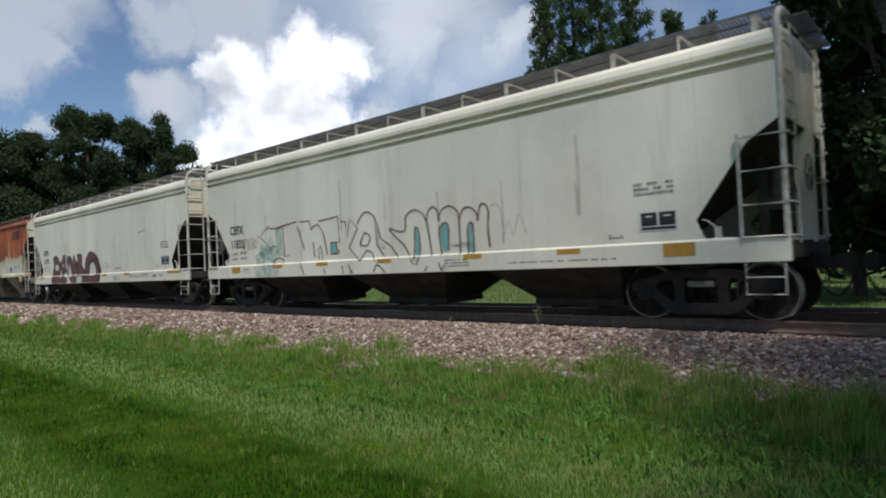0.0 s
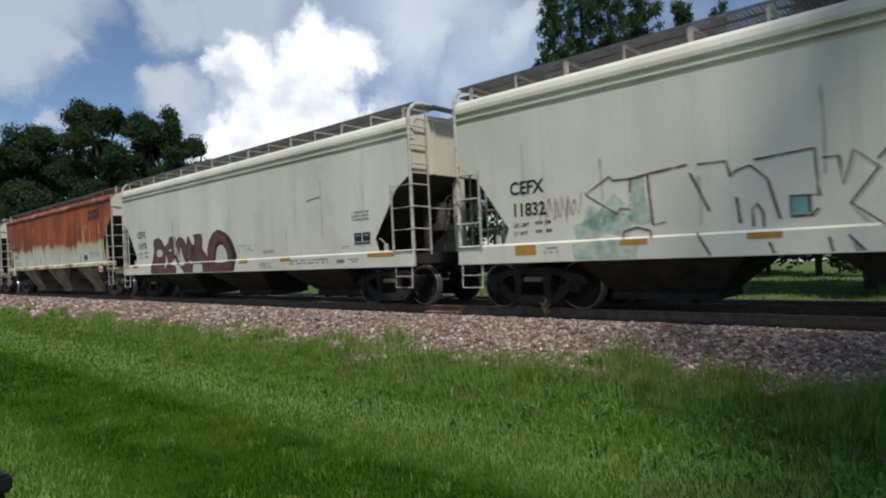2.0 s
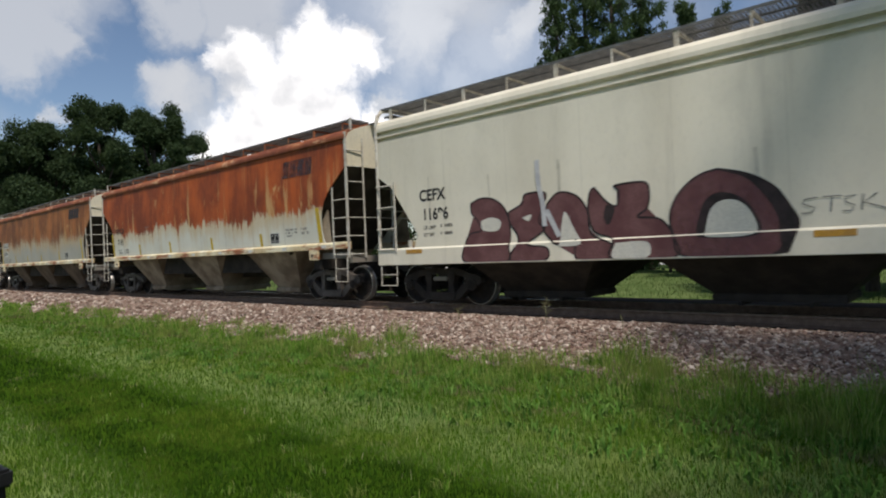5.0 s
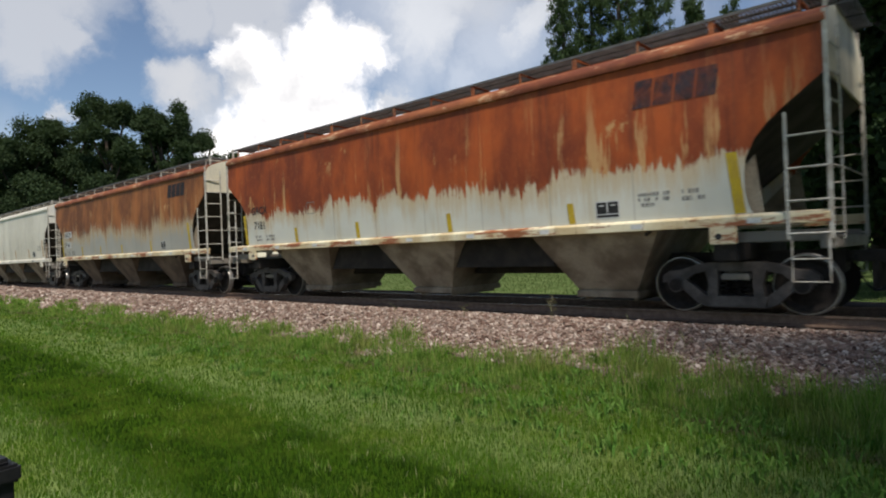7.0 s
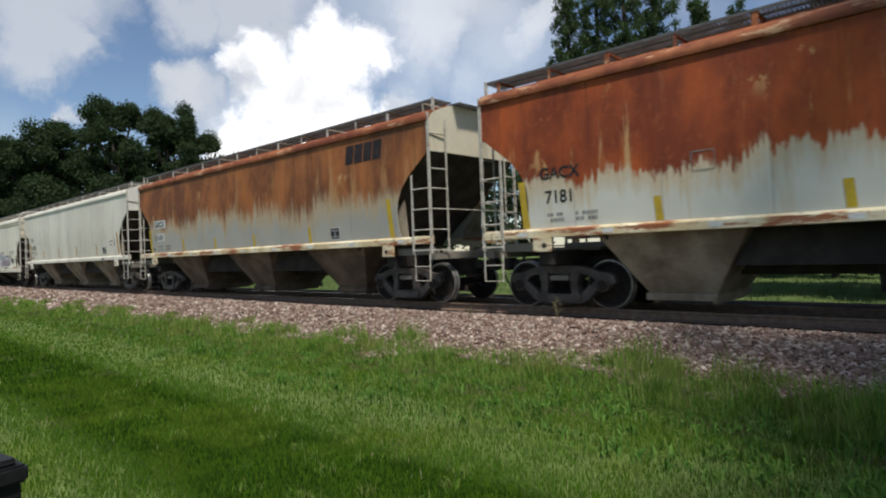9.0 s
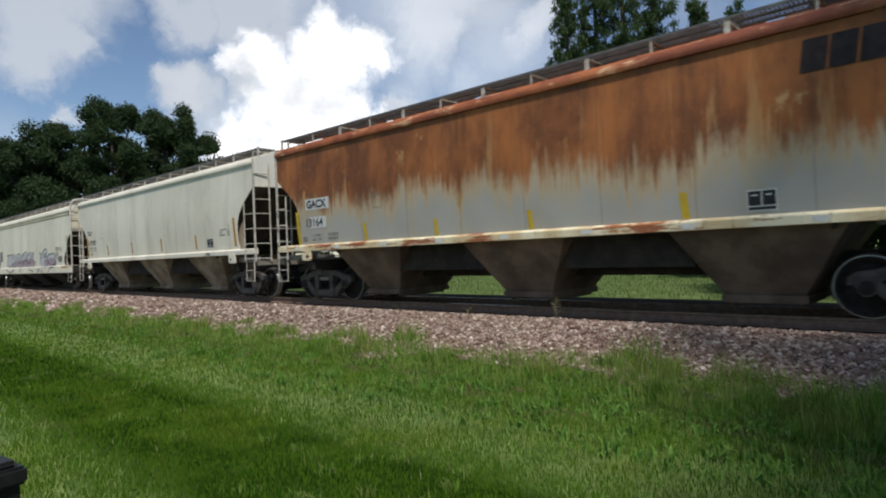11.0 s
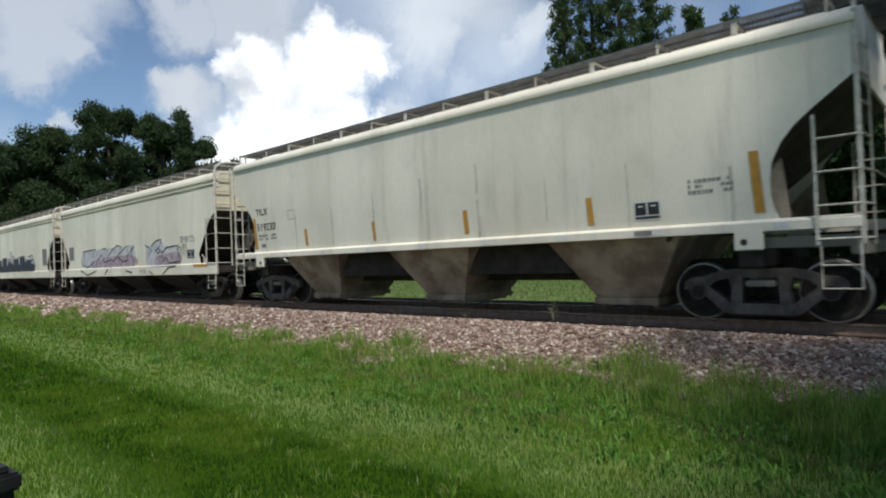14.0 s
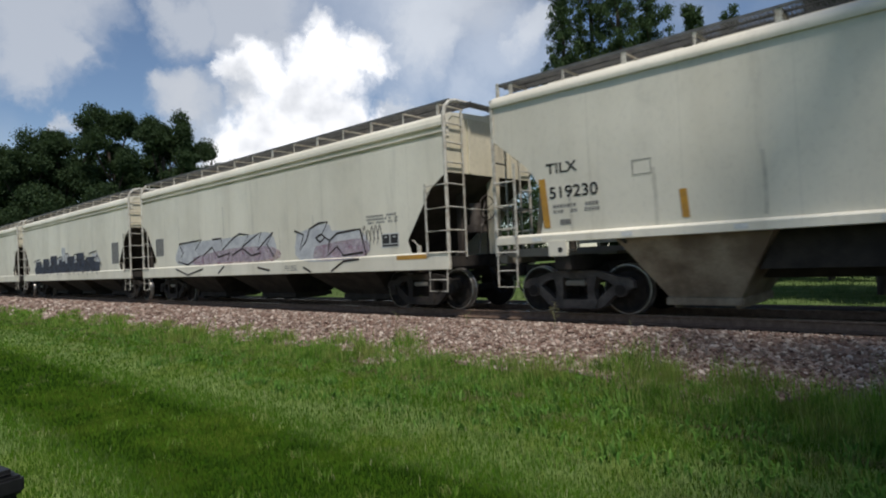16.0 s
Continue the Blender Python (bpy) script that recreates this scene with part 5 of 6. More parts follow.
def mark_second(car):
    lettering(car, "CEFX", -6.80, 2.34, 0.24, BLACK, 0.002, 0.92, bold=0.009)
    lettering(car, "11696", -6.72, 1.92, 0.24, BLACK, 0.002, 0.88, bold=0.009)
    for k, word in ((0, "LD LMT"), (1, "LT WT")):
        lettering(car, word, -6.70, 1.71 - 0.16 * k, 0.075, BLACK, 0.002, 1.0, bold=0.002)
        text_bars(car, -6.20, -5.86, 1.70 - 0.16 * k, 1.80 - 0.16 * k, 1, BLACK, seed=13 + k)
    sill_marks(car, (-7.25, 0.72, 2.94), 0.5)
    patch(car, "reflective_tape", ORANGE, 6.62, 7.55, 1.19, 1.29, 0.002, "long strip of orange reflective tape")
    text_bars(car, 6.08, 6.72, 2.06, 2.33, 3, GREYINK, seed=14)
    data_board(car, 6.12, 6.76, 1.50, 1.82)
    lettering(car, "CAUTION", 2.02, 1.46, 0.07, GREYINK, 0.003, 1.25, bold=0.002)
    text_bars(car, 1.9, 2.5, 1.0, 1.18, 3, GREYINK, seed=15)
    text_bars(car, 3.4, 5.1, 1.06, 1.22, 2, GREYINK, seed=16)
    patch(car, "sill_plate", GREYINK, 5.45, 5.75, 1.08, 1.17, 0.002, "small dull plate")
    text_bars(car, 5.85, 6.3, 1.06, 1.18, 2, GREYINK, seed=17)
    text_bars(car, 5.68, 5.95, 1.42, 1.50, 2, GREYINK, seed=18)
    letters = [[(-5.34, 2.17), (-5.06, 2.25), (-4.73, 2.19), (-4.48, 1.97), (-4.38, 1.58), (-4.42, 1.25), (-4.47, 0.97), (-5.49, 0.97), (-5.57, 1.21), (-5.41, 1.53), (-5.1, 1.6), (-5.17, 1.79), (-5.33, 1.97)],
        [(-4.41, 1.92), (-4.09, 2.06), (-4.01, 2.23), (-3.57, 2.22), (-3.63, 1.96), (-3.73, 1.69), (-3.61, 1.54), (-3.99, 1.28), (-3.56, 1.2), (-3.61, 0.97), (-4.4, 0.97), (-4.2, 1.38), (-4.39, 1.72)],
        [(-3.51, 2.04), (-3.27, 2.2), (-2.93, 2.11), (-2.72, 1.83), (-2.66, 1.41), (-2.28, 1.22), (-2.3, 0.97), (-2.93, 0.97), (-2.97, 1.33), (-3.17, 1.79), (-3.29, 1.26), (-3.58, 1.45), (-3.66, 1.73)]]
    letters += [[(-2.57, 2.22), (-2.36, 1.96), (-2.19, 1.86), (-2.13, 1.95), (-2.12, 2.12), (-2.18, 2.21), (-1.69, 2.22), (-1.59, 2.07), (-1.63, 1.79), (-1.8, 1.65), (-1.43, 1.59), (-1.22, 1.31), (-1.2, 0.97), (-2.27, 0.97), (-2.25, 1.29), (-2.6, 1.45), (-2.7, 1.81), (-2.66, 2.12)],
        [(-0.52, 2.29), (-0.15, 2.15), (0.09, 1.9), (0.27, 1.59), (0.31, 1.32), (0.2, 0.97), (-1.02, 0.97), (-1.21, 1.27), (-1.26, 1.64), (-1.12, 1.96), (-0.82, 2.21)]]
    shade = [[(-0.48, 2.3), (-0.08, 2.18), (0.26, 1.96), (0.46, 1.65), (0.56, 1.39), (0.42, 1.09), (0.29, 0.97), (-0.92, 0.97), (-1, 1.66), (-0.77, 2.21)]]
    dark_gaps = [[(-0.87, 1.37), (-0.75, 1.77), (-0.54, 1.93), (-0.26, 1.87), (-0.04, 1.64), (0.02, 1.26), (-0.77, 1.25)],
        [(-2.36, 1.9), (-2.2, 1.82), (-2.32, 1.55), (-2.41, 1.68)]]
    pale_gaps = [[(-0.73, 1.35), (-0.64, 1.68), (-0.45, 1.81), (-0.22, 1.77), (-0.05, 1.57), (-0.03, 1.28), (-0.67, 1.26)],
        [(-5.09, 1.79), (-4.84, 1.85), (-4.6, 1.76), (-4.69, 1.58), (-5.05, 1.6)],
        [(-4.1, 1.79), (-3.89, 1.84), (-3.95, 1.72)],
        [(-3.3, 1.21), (-3.18, 1.84), (-2.99, 1.51), (-2.86, 1.24)]]
    block = [[(-2.2, 1.23), (-1.64, 1.23), (-1.66, 0.97), (-2.25, 0.97)]]
    painted_shapes(car, "graffiti_shade", OUTLINE, shade, 0.0006, "black shade of a round graffiti letter")
    painted_shapes(car, "graffiti_letter", MAROON, letters, 0.0014, "maroon graffiti letter with a black edge", OUTLINE, 0.034)
    painted_shapes(car, "graffiti_shade", OUTLINE, dark_gaps, 0.0042, "black shade inside a graffiti letter")
    painted_shapes(car, "graffiti_gap", SIDE_PATCH, pale_gaps, 0.0054, "pale gap inside a graffiti letter")
    painted_shapes(car, "graffiti_gap", SIDE_PATCH, block, 0.0054, "pale block between two graffiti letters")
    strokes(car, "graffiti_spray", CHROME_SPRAY, [[(-3.72, 2.85), (-3.70, 2.4), (-3.62, 2.0), (-3.60, 1.6)], [(-3.55, 1.9), (-3.40, 1.6), (-3.30, 1.4)]], 0.10, 0.0060, "silver drip across the letters")
    painted_shapes(car, "graffiti_spray", ROSE, [letters[4]], 0.0034, "rosy highlight sprayed on a graffiti letter")
    tag = [[(0.78, 1.74), (0.62, 1.72), (0.60, 1.66), (0.74, 1.60), (0.70, 1.53), (0.58, 1.53)], [(0.84, 1.74), (1.06, 1.74)], [(0.95, 1.74), (0.93, 1.53)],
           [(1.22, 1.73), (1.10, 1.72), (1.10, 1.65), (1.20, 1.60), (1.16, 1.53), (1.06, 1.53)], [(1.30, 1.74), (1.28, 1.53)], [(1.45, 1.74), (1.30, 1.63), (1.55, 1.53)]]
    strokes(car, "graffiti_tag", GREYINK, tag, 0.018, 0.003, "thin grey graffiti tag", smooth=False)
    strokes(car, "scrape", GREYINK, [[(4.25, 2.76), (4.5, 2.80), (4.85, 2.82)]], 0.03, 0.001, "dark scrape")
    side_runs(car, 21, 10)


def brand_blocks(car, x0, x1, z0, z1, mat, lean=0.12):
    """The owner's large mark, as four plain blocks."""
    w = (x1 - x0) / 4
    for i in range(4):
        a = x0 + i * w
        patch(car, "emblem_block", mat, a + 0.01, a + w * 0.93, z0, z1, 0.002, "faded dark block of a large emblem", True, lean)


def mark_third(car):
    brand_blocks(car, 5.38, 6.75, 3.42, 3.88, film_material("faded_black_emblem", (0.045, 0.035, 0.045), 0.8, 0.32, 0.62))
    for x, z1, w in ((7.00, 2.5, 0.16), (4.16, 1.95, 0.13), (1.20, 1.98, 0.13), (-1.86, 1.98, 0.13), (-4.5, 1.98, 0.13), (-7.13, 2.48, 0.15)):
        tape(car, x, 1.58, z1, YELLOW, -0.10 if x > 0 else -0.08, w)
    data_board(car, 4.63, 5.08, 1.64, 1.94, True)
    text_bars(car, 5.42, 5.95, 1.76, 2.02, 3, GREYINK, True, 31)
    text_bars(car, 6.15, 6.5, 1.80, 2.02, 2, GREYINK, True, 32)
    lettering(car, "GACX", -6.78, 2.48, 0.21, BLACK, 0.002, 1.0, True, 0.006)
    lettering(car, "7181", -6.68, 2.03, 0.23, BLACK, 0.002, 0.95, True, 0.006)
    text_bars(car, -6.65, -6.3, 1.64, 1.84, 2, GREYINK, True, 33)
    text_bars(car, -6.05, -5.6, 1.64, 1.84, 2, GREYINK, True, 34)
    strokes(car, "stencil_frame", GREYINK, [[(-3.95, 2.62), (-3.6, 2.62), (-3.6, 2.32), (-3.95, 2.32), (-3.95, 2.62)]], 0.02, 0.002, "thin stencilled square", True, False)


def mark_fourth(car):
    brand_blocks(car, 5.2, 6.6, 3.50, 3.96, OUTLINE)
    for x, z1, w in ((6.86, 2.5, 0.15), (3.55, 2.0, 0.13), (0.6, 1.95, 0.12), (-1.9, 1.95, 0.12), (-4.30, 2.02, 0.13), (-7.12, 2.48, 0.15)):
        tape(car, x, 1.58, z1, YELLOW, -0.10 if x > 0 else -0.08, w)
    data_board(car, 4.45, 4.86, 1.62, 1.94, True)
    patch(car, "stencil_patch", SHEETW, -6.78, -5.72, 2.50, 2.80, 0.001, "pale patch under the lettering", True)
    patch(car, "stencil_patch", SHEETW, -6.60, -5.88, 2.00, 2.30, 0.001, "pale patch under the number", True)
    lettering(car, "GACX", -6.72, 2.55, 0.20, BLACK, 0.002, 1.05, True, 0.012)
    lettering(car, "13164", -6.82, 2.05, 0.21, BLACK, 0.002, 1.05, True, 0.006)
    text_bars(car, -6.55, -6.15, 1.62, 1.84, 2, GREYINK, True, 41)
    text_bars(car, -5.85, -5.4, 1.62, 1.84, 2, GREYINK, True, 42)
    patch(car, "stencil_block", GREYINK, -6.98, -6.78, 1.64, 1.78, 0.002, "faded stencil block", True)
    strokes(car, "stencil_frame", GREYINK, [[(-3.95, 2.66), (-3.66, 2.66), (-3.66, 2.36), (-3.95, 2.36), (-3.95, 2.66)]], 0.02, 0.002, "thin stencilled square", True, False)


def mark_fifth(car):
    for x, z1, w in ((6.92, 2.58, 0.14), (4.18, 2.15, 0.12), (1.30, 2.16, 0.12), (-1.62, 2.13, 0.11), (-4.42, 2.12, 0.12), (-7.0, 2.58, 0.14)):
        tape(car, x, 1.66, z1, ORANGE, -0.06, w, "strip of orange reflective tape")
    data_board(car, 4.98, 5.44, 1.68, 1.99, True)
    text_bars(car, 5.9, 6.6, 2.0, 2.26, 3, GREYINK, True, 51)
    lettering(car, "TILX", -6.95, 2.66, 0.19, BLACK, 0.002, 1.15, True, 0.004)
    lettering(car, "519230", -6.92, 2.20, 0.21, BLACK, 0.002, 1.12, True, 0.004)
    text_bars(car, -6.85, -6.35, 1.88, 2.08, 2, GREYINK, True, 52)
    text_bars(car, -6.25, -5.9, 1.88, 2.08, 2, GREYINK, True, 53)
    patch(car, "stencil_block", GREYINK, -6.72, -6.5, 1.70, 1.80, 0.002, "faded stencil block", True)
    strokes(car, "stencil_frame", GREYINK, [[(-5.26, 2.68), (-4.95, 2.68), (-4.95, 2.44), (-5.26, 2.44), (-5.26, 2.68)]], 0.016, 0.002, "thin stencilled square", True, False)
    patch(car, "sill_plate", GREYINK, 5.0, 5.3, 1.42, 1.50, 0.088, "small dull plate", True)
    side_runs(car, 55, 11, True)


def wild_letters(car, x0, x1, seed, fill, line, z_low, z_high):
    """Angular graffiti letters: pale shapes with a coloured foot and a dark outline."""
    rnd = random.Random(seed)
    n = 8
    w = (x1 - x0) / n
    shapes, lines, foot = [], [], []
    for i in range(n):
        a, top = x0 + i * w, z_high - rnd.uniform(0, 0.35)
        shapes.append([(a + 0.1 * w, z_low + 0.1), (a + 0.3 * w, (z_low + top) / 2), (a + rnd.uniform(0.4, 0.7) * w, top - 0.1)])
        shapes.append([(a + 0.6 * w, top - 0.15), (a + 0.75 * w, (z_low + top) / 2), (a + 1.0 * w, z_low + 0.15)])
        lines.append([(a - 0.1 * w, z_low + rnd.uniform(-0.05, 0.1)), (a + rnd.uniform(0.0, 0.2) * w, (z_low + top) / 2), (a + rnd.uniform(-0.1, 0.35) * w, top - rnd.uniform(0, 0.2)), (a + rnd.uniform(0.45, 0.8) * w, top), (a + rnd.uniform(0.5, 0.75) * w, top - rnd.uniform(0.2, 0.45))])
        lines.append([(a + 0.62 * w, top - rnd.uniform(0.2, 0.4)), (a + rnd.uniform(0.75, 1.05) * w, top - rnd.uniform(0.0, 0.3)), (a + rnd.uniform(0.7, 1.0) * w, (z_low + top) / 2), (a + rnd.uniform(0.9, 1.25) * w, z_low)])
        lines.append([(a + rnd.uniform(0.1, 0.4) * w, z_low), (a + rnd.uniform(0.3, 0.5) * w, (z_low + top) / 2 - 0.1), (a + rnd.uniform(0.4, 0.8) * w, z_low + 0.1)])
        lines.append(ring(a + 0.5 * w, (z_low + top) / 2, 0.12, 0.10, 0, rnd.uniform(200, 360), 8))
        lines.append([(a + 0.25 * w, z_low - 0.25), (a + 0.5 * w, z_low - 0.02), (a + 0.8 * w, z_low - 0.3)])
        foot.append([(a, z_low - 0.1), (a + 0.5 * w, z_low + rnd.uniform(0, 0.15)), (a + w, z_low - 0.05)])
    strokes(car, "graffiti_letters", CHROME_SPRAY, shapes, 0.42, 0.001, "silver-white graffiti letters")
    strokes(car, "graffiti_spray", fill, foot, 0.5, 0.0045, "soft coloured spray across the letters")
    strokes(car, "graffiti_outline", line, lines, 0.055, 0.0062, "dark graffiti outline", smooth=False)


def mark_sixth(car):
    lines = [[(-4.9, 2.12), (-3.71, 2.16), (-3.15, 2.19), (-3.63, 1.86), (-3.31, 1.64), (-4.25, 1.36), (-4.96, 1.49), (-4.57, 1.79), (-4.9, 2.12)],
        [(-2.4, 2.15), (-1.78, 2.16), (-1.71, 1.78), (-1, 2.12), (-0.61, 2.24), (-0.06, 2.18), (-0.46, 1.82), (0.29, 2.1), (0.64, 2.21), (0.43, 1.69), (1.3, 2.17), (0.95, 1.84), (1.33, 1.44)],
        [(-3.09, 1.63), (-2.42, 1.9), (-2.03, 1.55), (-1.22, 1.66), (-1.44, 1.44)],
        [(-1.14, 1.57), (-0.46, 1.77), (0.06, 1.53), (0.59, 1.59)]]
    lines += [[(2.4, 2.14), (2.83, 2), (2.65, 1.6), (2.96, 1.83), (3.12, 2.14), (3.55, 2.27), (3.93, 2.28), (3.66, 1.95), (3.99, 1.78), (4.32, 1.95), (4.95, 1.99), (5.25, 2), (5.44, 1.34)],
        [(3.39, 1.88), (3.64, 1.97), (3.82, 1.88), (3.58, 1.76), (3.39, 1.88)],
        [(3.99, 1.78), (3.89, 1.39), (4.3, 1.61), (4.54, 1.37), (5.33, 1.42)],
        [(-5.15, 1.23), (-4.2, 1), (-3.05, 1.19)],
        [(-2.01, 1.02), (-1.59, 1.25)],
        [(0.45, 1.16), (1.11, 1.06)],
        [(2.81, 1.11), (3.16, 0.97)],
        [(4.04, 0.97), (4.57, 1.22), (5.19, 1.26)]]
    pale = [[(-4.91, 2.07), (-3.26, 2.14), (-1.78, 2.14), (-0.06, 2.16), (1.19, 2.14), (1.25, 1.44), (-1.25, 1.38), (-4.97, 1.4)],
        [(2.51, 2.06), (3.89, 2.23), (4.19, 1.92), (5.25, 1.96), (5.41, 1.34), (2.63, 1.31)]]
    pink = [[(-3.76, 1.61), (-1.21, 1.8), (1.27, 1.74), (1.24, 1.33), (-3.56, 1.33)],
        [(3.37, 1.66), (5.3, 1.77), (5.39, 1.33), (3.39, 1.29)]]
    painted_shapes(car, "graffiti_letter", CHROME_SPRAY, pale, 0.001, "silver-white field of graffiti letters")
    painted_shapes(car, "graffiti_spray", PINK, pink, 0.0026, "soft pink spray across the letters")
    strokes(car, "graffiti_outline", OUTLINE, lines, 0.055, 0.0042, "dark graffiti outline", smooth=False)
    data_board(car, 6.02, 6.62, 1.50, 1.83)
    text_bars(car, 5.5, 6.6, 2.06, 2.30, 3, GREYINK, seed=61)
    rnd = random.Random(6)
    strokes(car, "graffiti_tag", OUTLINE, [[(5.3 + 0.14 * k, 1.5 + rnd.uniform(0, .2)), (5.4 + 0.14 * k, 2.0 + rnd.uniform(-.1, .1)), (5.5 + 0.14 * k, 1.7)] for k in range(5)], 0.022, 0.003, "thin black graffiti tag")
    patch(car, "reflective_tape", ORANGE, 6.55, 7.52, 1.19, 1.29, 0.002, "long strip of orange reflective tape")
    patch(car, "stencil_block", GREYINK, -6.9, -6.2, 1.75, 2.4, 0.002, "grey smudged stencil block")
    text_bars(car, 1.9, 2.5, 1.0, 1.18, 3, GREYINK, seed=62)
    side_runs(car, 61, 6)


def mark_seventh(car):
    wild_letters(car, -5.8, 4.6, 9, NAVY, OUTLINE, 1.5, 2.3)
    for k in range(7):
        patch(car, "graffiti_block", NAVY, -5.6 + k * 1.4, -4.5 + k * 1.4, 1.42, 2.0 + 0.12 * (k % 3), 0.0055, "blue-black graffiti block")
    patch(car, "graffiti_block", CHROME_SPRAY, -0.9, -0.3, 1.9, 2.6, 0.0068, "pale graffiti figure like a numeral")
    patch(car, "stencil_block", GREYINK, 6.1, 6.9, 1.6, 2.5, 0.002, "grey smudged stencil block")


for mark, (_, car) in zip((mark_first, mark_second, mark_third, mark_fourth, mark_fifth, mark_sixth, mark_seventh), CARS[1:]):
    mark(car)

# ---- trees ----
def leaf_cloud(name, centres, radii, count, size, mat, parent, seed, flat=1.0, upward=0.0, slim=0.55):
    """Leaves as small bent quads scattered in the outer shells of many clumps."""
    rng = np.random.default_rng(seed)
    w = radii ** 2
    pick = rng.choice(len(centres), count, p=w / w.sum())
    d = rng.normal(size=(count, 3))
    d /= np.linalg.norm(d, axis=1)[:, None]
    r = radii[pick] * np.clip(np.abs(rng.normal(0.66, 0.27, count)), 0, 1.25)
    p = centres[pick] + d * r[:, None] * np.array([1, 1, flat])
    a = rng.normal(size=(count, 3)) + np.array([0, 0, upward]); a /= np.linalg.norm(a, axis=1)[:, None]
    b = np.cross(a, rng.normal(size=(count, 3))); b /= np.linalg.norm(b, axis=1)[:, None]
    s = size * rng.uniform(0.6, 1.4, count)[:, None]
    v = np.stack([p - a * s, p + b * s * slim, p + a * s, p - b * s * slim], 1).reshape(-1, 3)
    f = np.arange(count * 4).reshape(-1, 4)
    return raw(name, v, f, mat, parent=parent)


def tree(x, y, h, spread, label, seed, bare=0.3, count=9000, size=0.34, leaf=None):
    rnd = random.Random(seed)
    z0 = ground_z(y) - 0.1
    root = tagged(new("tree"), label, "tree")
    root.matrix_basis = pose(x, y, z0)
    bm = bmesh.new()
    lean = rnd.uniform(-0.4, 0.4)
    trunk = [(lean * k * k, 0.3 * lean * k, h * 0.75 * k) for k in (0, 0.2, 0.45, 0.7, 1.0)]
    for i, (p, q) in enumerate(zip(trunk, trunk[1:])):
        tube(bm, [p, q], h * 0.018 * (1 - 0.2 * i), 8)
    limbs, centres, radii = 13, [], []
    for i in range(limbs):
        k = bare + (0.95 - bare) * (i + 0.5) / limbs
        a = i * 2.4 + rnd.uniform(-0.4, 0.4)
        reach = spread * (0.45 + 0.6 * math.sin(math.pi * min(1, (k - bare) / (1 - bare) * 0.85 + 0.15))) * rnd.uniform(0.6, 1.05)
        tip = (reach * math.cos(a), reach * math.sin(a), h * min(0.93, k + 0.10 * rnd.random()))
        tube(bm, [(0, 0, h * k * 0.72), (tip[0] * 0.5, tip[1] * 0.5, h * k * 0.86), tip], h * 0.005, 5)
        for j in range(9):
            q = rnd.uniform(0.35, 1.15)
            c = (tip[0] * q + rnd.gauss(0, 0.16) * spread, tip[1] * q + rnd.gauss(0, 0.16) * spread, tip[2] * (0.9 + 0.1 * q) + rnd.gauss(0, 0.035) * h)
            centres.append(c); radii.append(spread * rnd.uniform(0.10, 0.34))
    for j in range(5):
        centres.append((rnd.uniform(-0.3, 0.3) * spread, rnd.uniform(-0.3, 0.3) * spread, h * rnd.uniform(0.86, 0.95))); radii.append(spread * rnd.uniform(0.12, 0.26))
    part("trunk", bm, BARK, root)
    leaf_cloud("crown", np.array(centres), np.array(radii), count, size, leaf or LEAF, root, seed)
    return root


def conifer(x, y, h, spread, label, seed, count=42000):
    rnd = random.Random(seed)
    root = tagged(new("pine_tree"), label, "tree")
    root.matrix_basis = pose(x, y, ground_z(y) - 0.1)
    bm = bmesh.new()
    tube(bm, [(0, 0, 0), (0.1, 0, h * 0.5)], h * 0.013, 8)
    tube(bm, [(0.1, 0, h * 0.5), (0, 0.05, h * 0.98)], h * 0.006, 6)
    centres, radii = [], []
    for i in range(90):
        k = 0.18 + 0.80 * i / 89
        a = i * 2.399 + rnd.uniform(-0.3, 0.3)
        reach = spread * (1.05 - k) ** 0.7 * rnd.uniform(0.65, 1.1)
        up = 0.45 * reach
        tip = Vector((reach * math.cos(a), reach * math.sin(a), h * k + up))
        tube(bm, [(0, 0, h * k), tip], 0.035, 4)
        n = max(2, int(reach / 0.45))
        for j in range(n):
            q = (j + 1) / n
            centres.append((tip.x * q + rnd.uniform(-.3, .3), tip.y * q + rnd.uniform(-.3, .3), h * k + up * q + rnd.uniform(-.4, .5)))
            radii.append(0.18 + 0.34 * reach / spread * (1 - 0.5 * q) + rnd.uniform(0, 0.24))
    part("trunk", bm, BARK, root)
    leaf_cloud("crown", np.array(centres), np.array(radii), count, 0.17, NEEDLE, root, seed, 1.25, 1.3, 0.24)
    return root


def at_bearing(az, r):
    return r * math.sin(radians(az)), -11.2 + r * math.cos(radians(az))


# an added, unseen tree off to the side, shading the near end of the view
tree(5.6, -6.2, 15.0, 4.2, "tall leafy tree on the lawn, added unseen for its shade", 301, 0.44, 7500, 0.17)
BROAD = "tall dark green broadleaf tree beyond the track"
for i, (az, r, h, sp) in enumerate([(-80.5, 92, 17.5, 5.5), (-77.3, 88, 17.5, 4.6), (-74.3, 90, 20.5, 5.0), (-71.0, 86, 23.0, 4.0), (-67.0, 86, 22.4, 4.0), (-64.2, 88, 19.0, 4.0),
                                    (-62.2, 92, 16.0, 3.4), (-69, 100, 20, 5.0), (-73, 104, 20, 6.0), (-65.5, 102, 18, 5.0), (-76, 100, 16, 6.0), (-55, 95, 13, 5.0), (-49, 95, 14, 5.0), (-44, 95, 15, 5.0), (-39.5, 92, 15, 5.0), (-35, 90, 14, 5.0)]):
    x, y = at_bearing(az, r)
    tree(x, y, h, sp, BROAD, 40 + i, 0.12, 58000 if i < 7 else 14000 if i < 11 else 5000, 0.155 if i < 7 else 0.32)
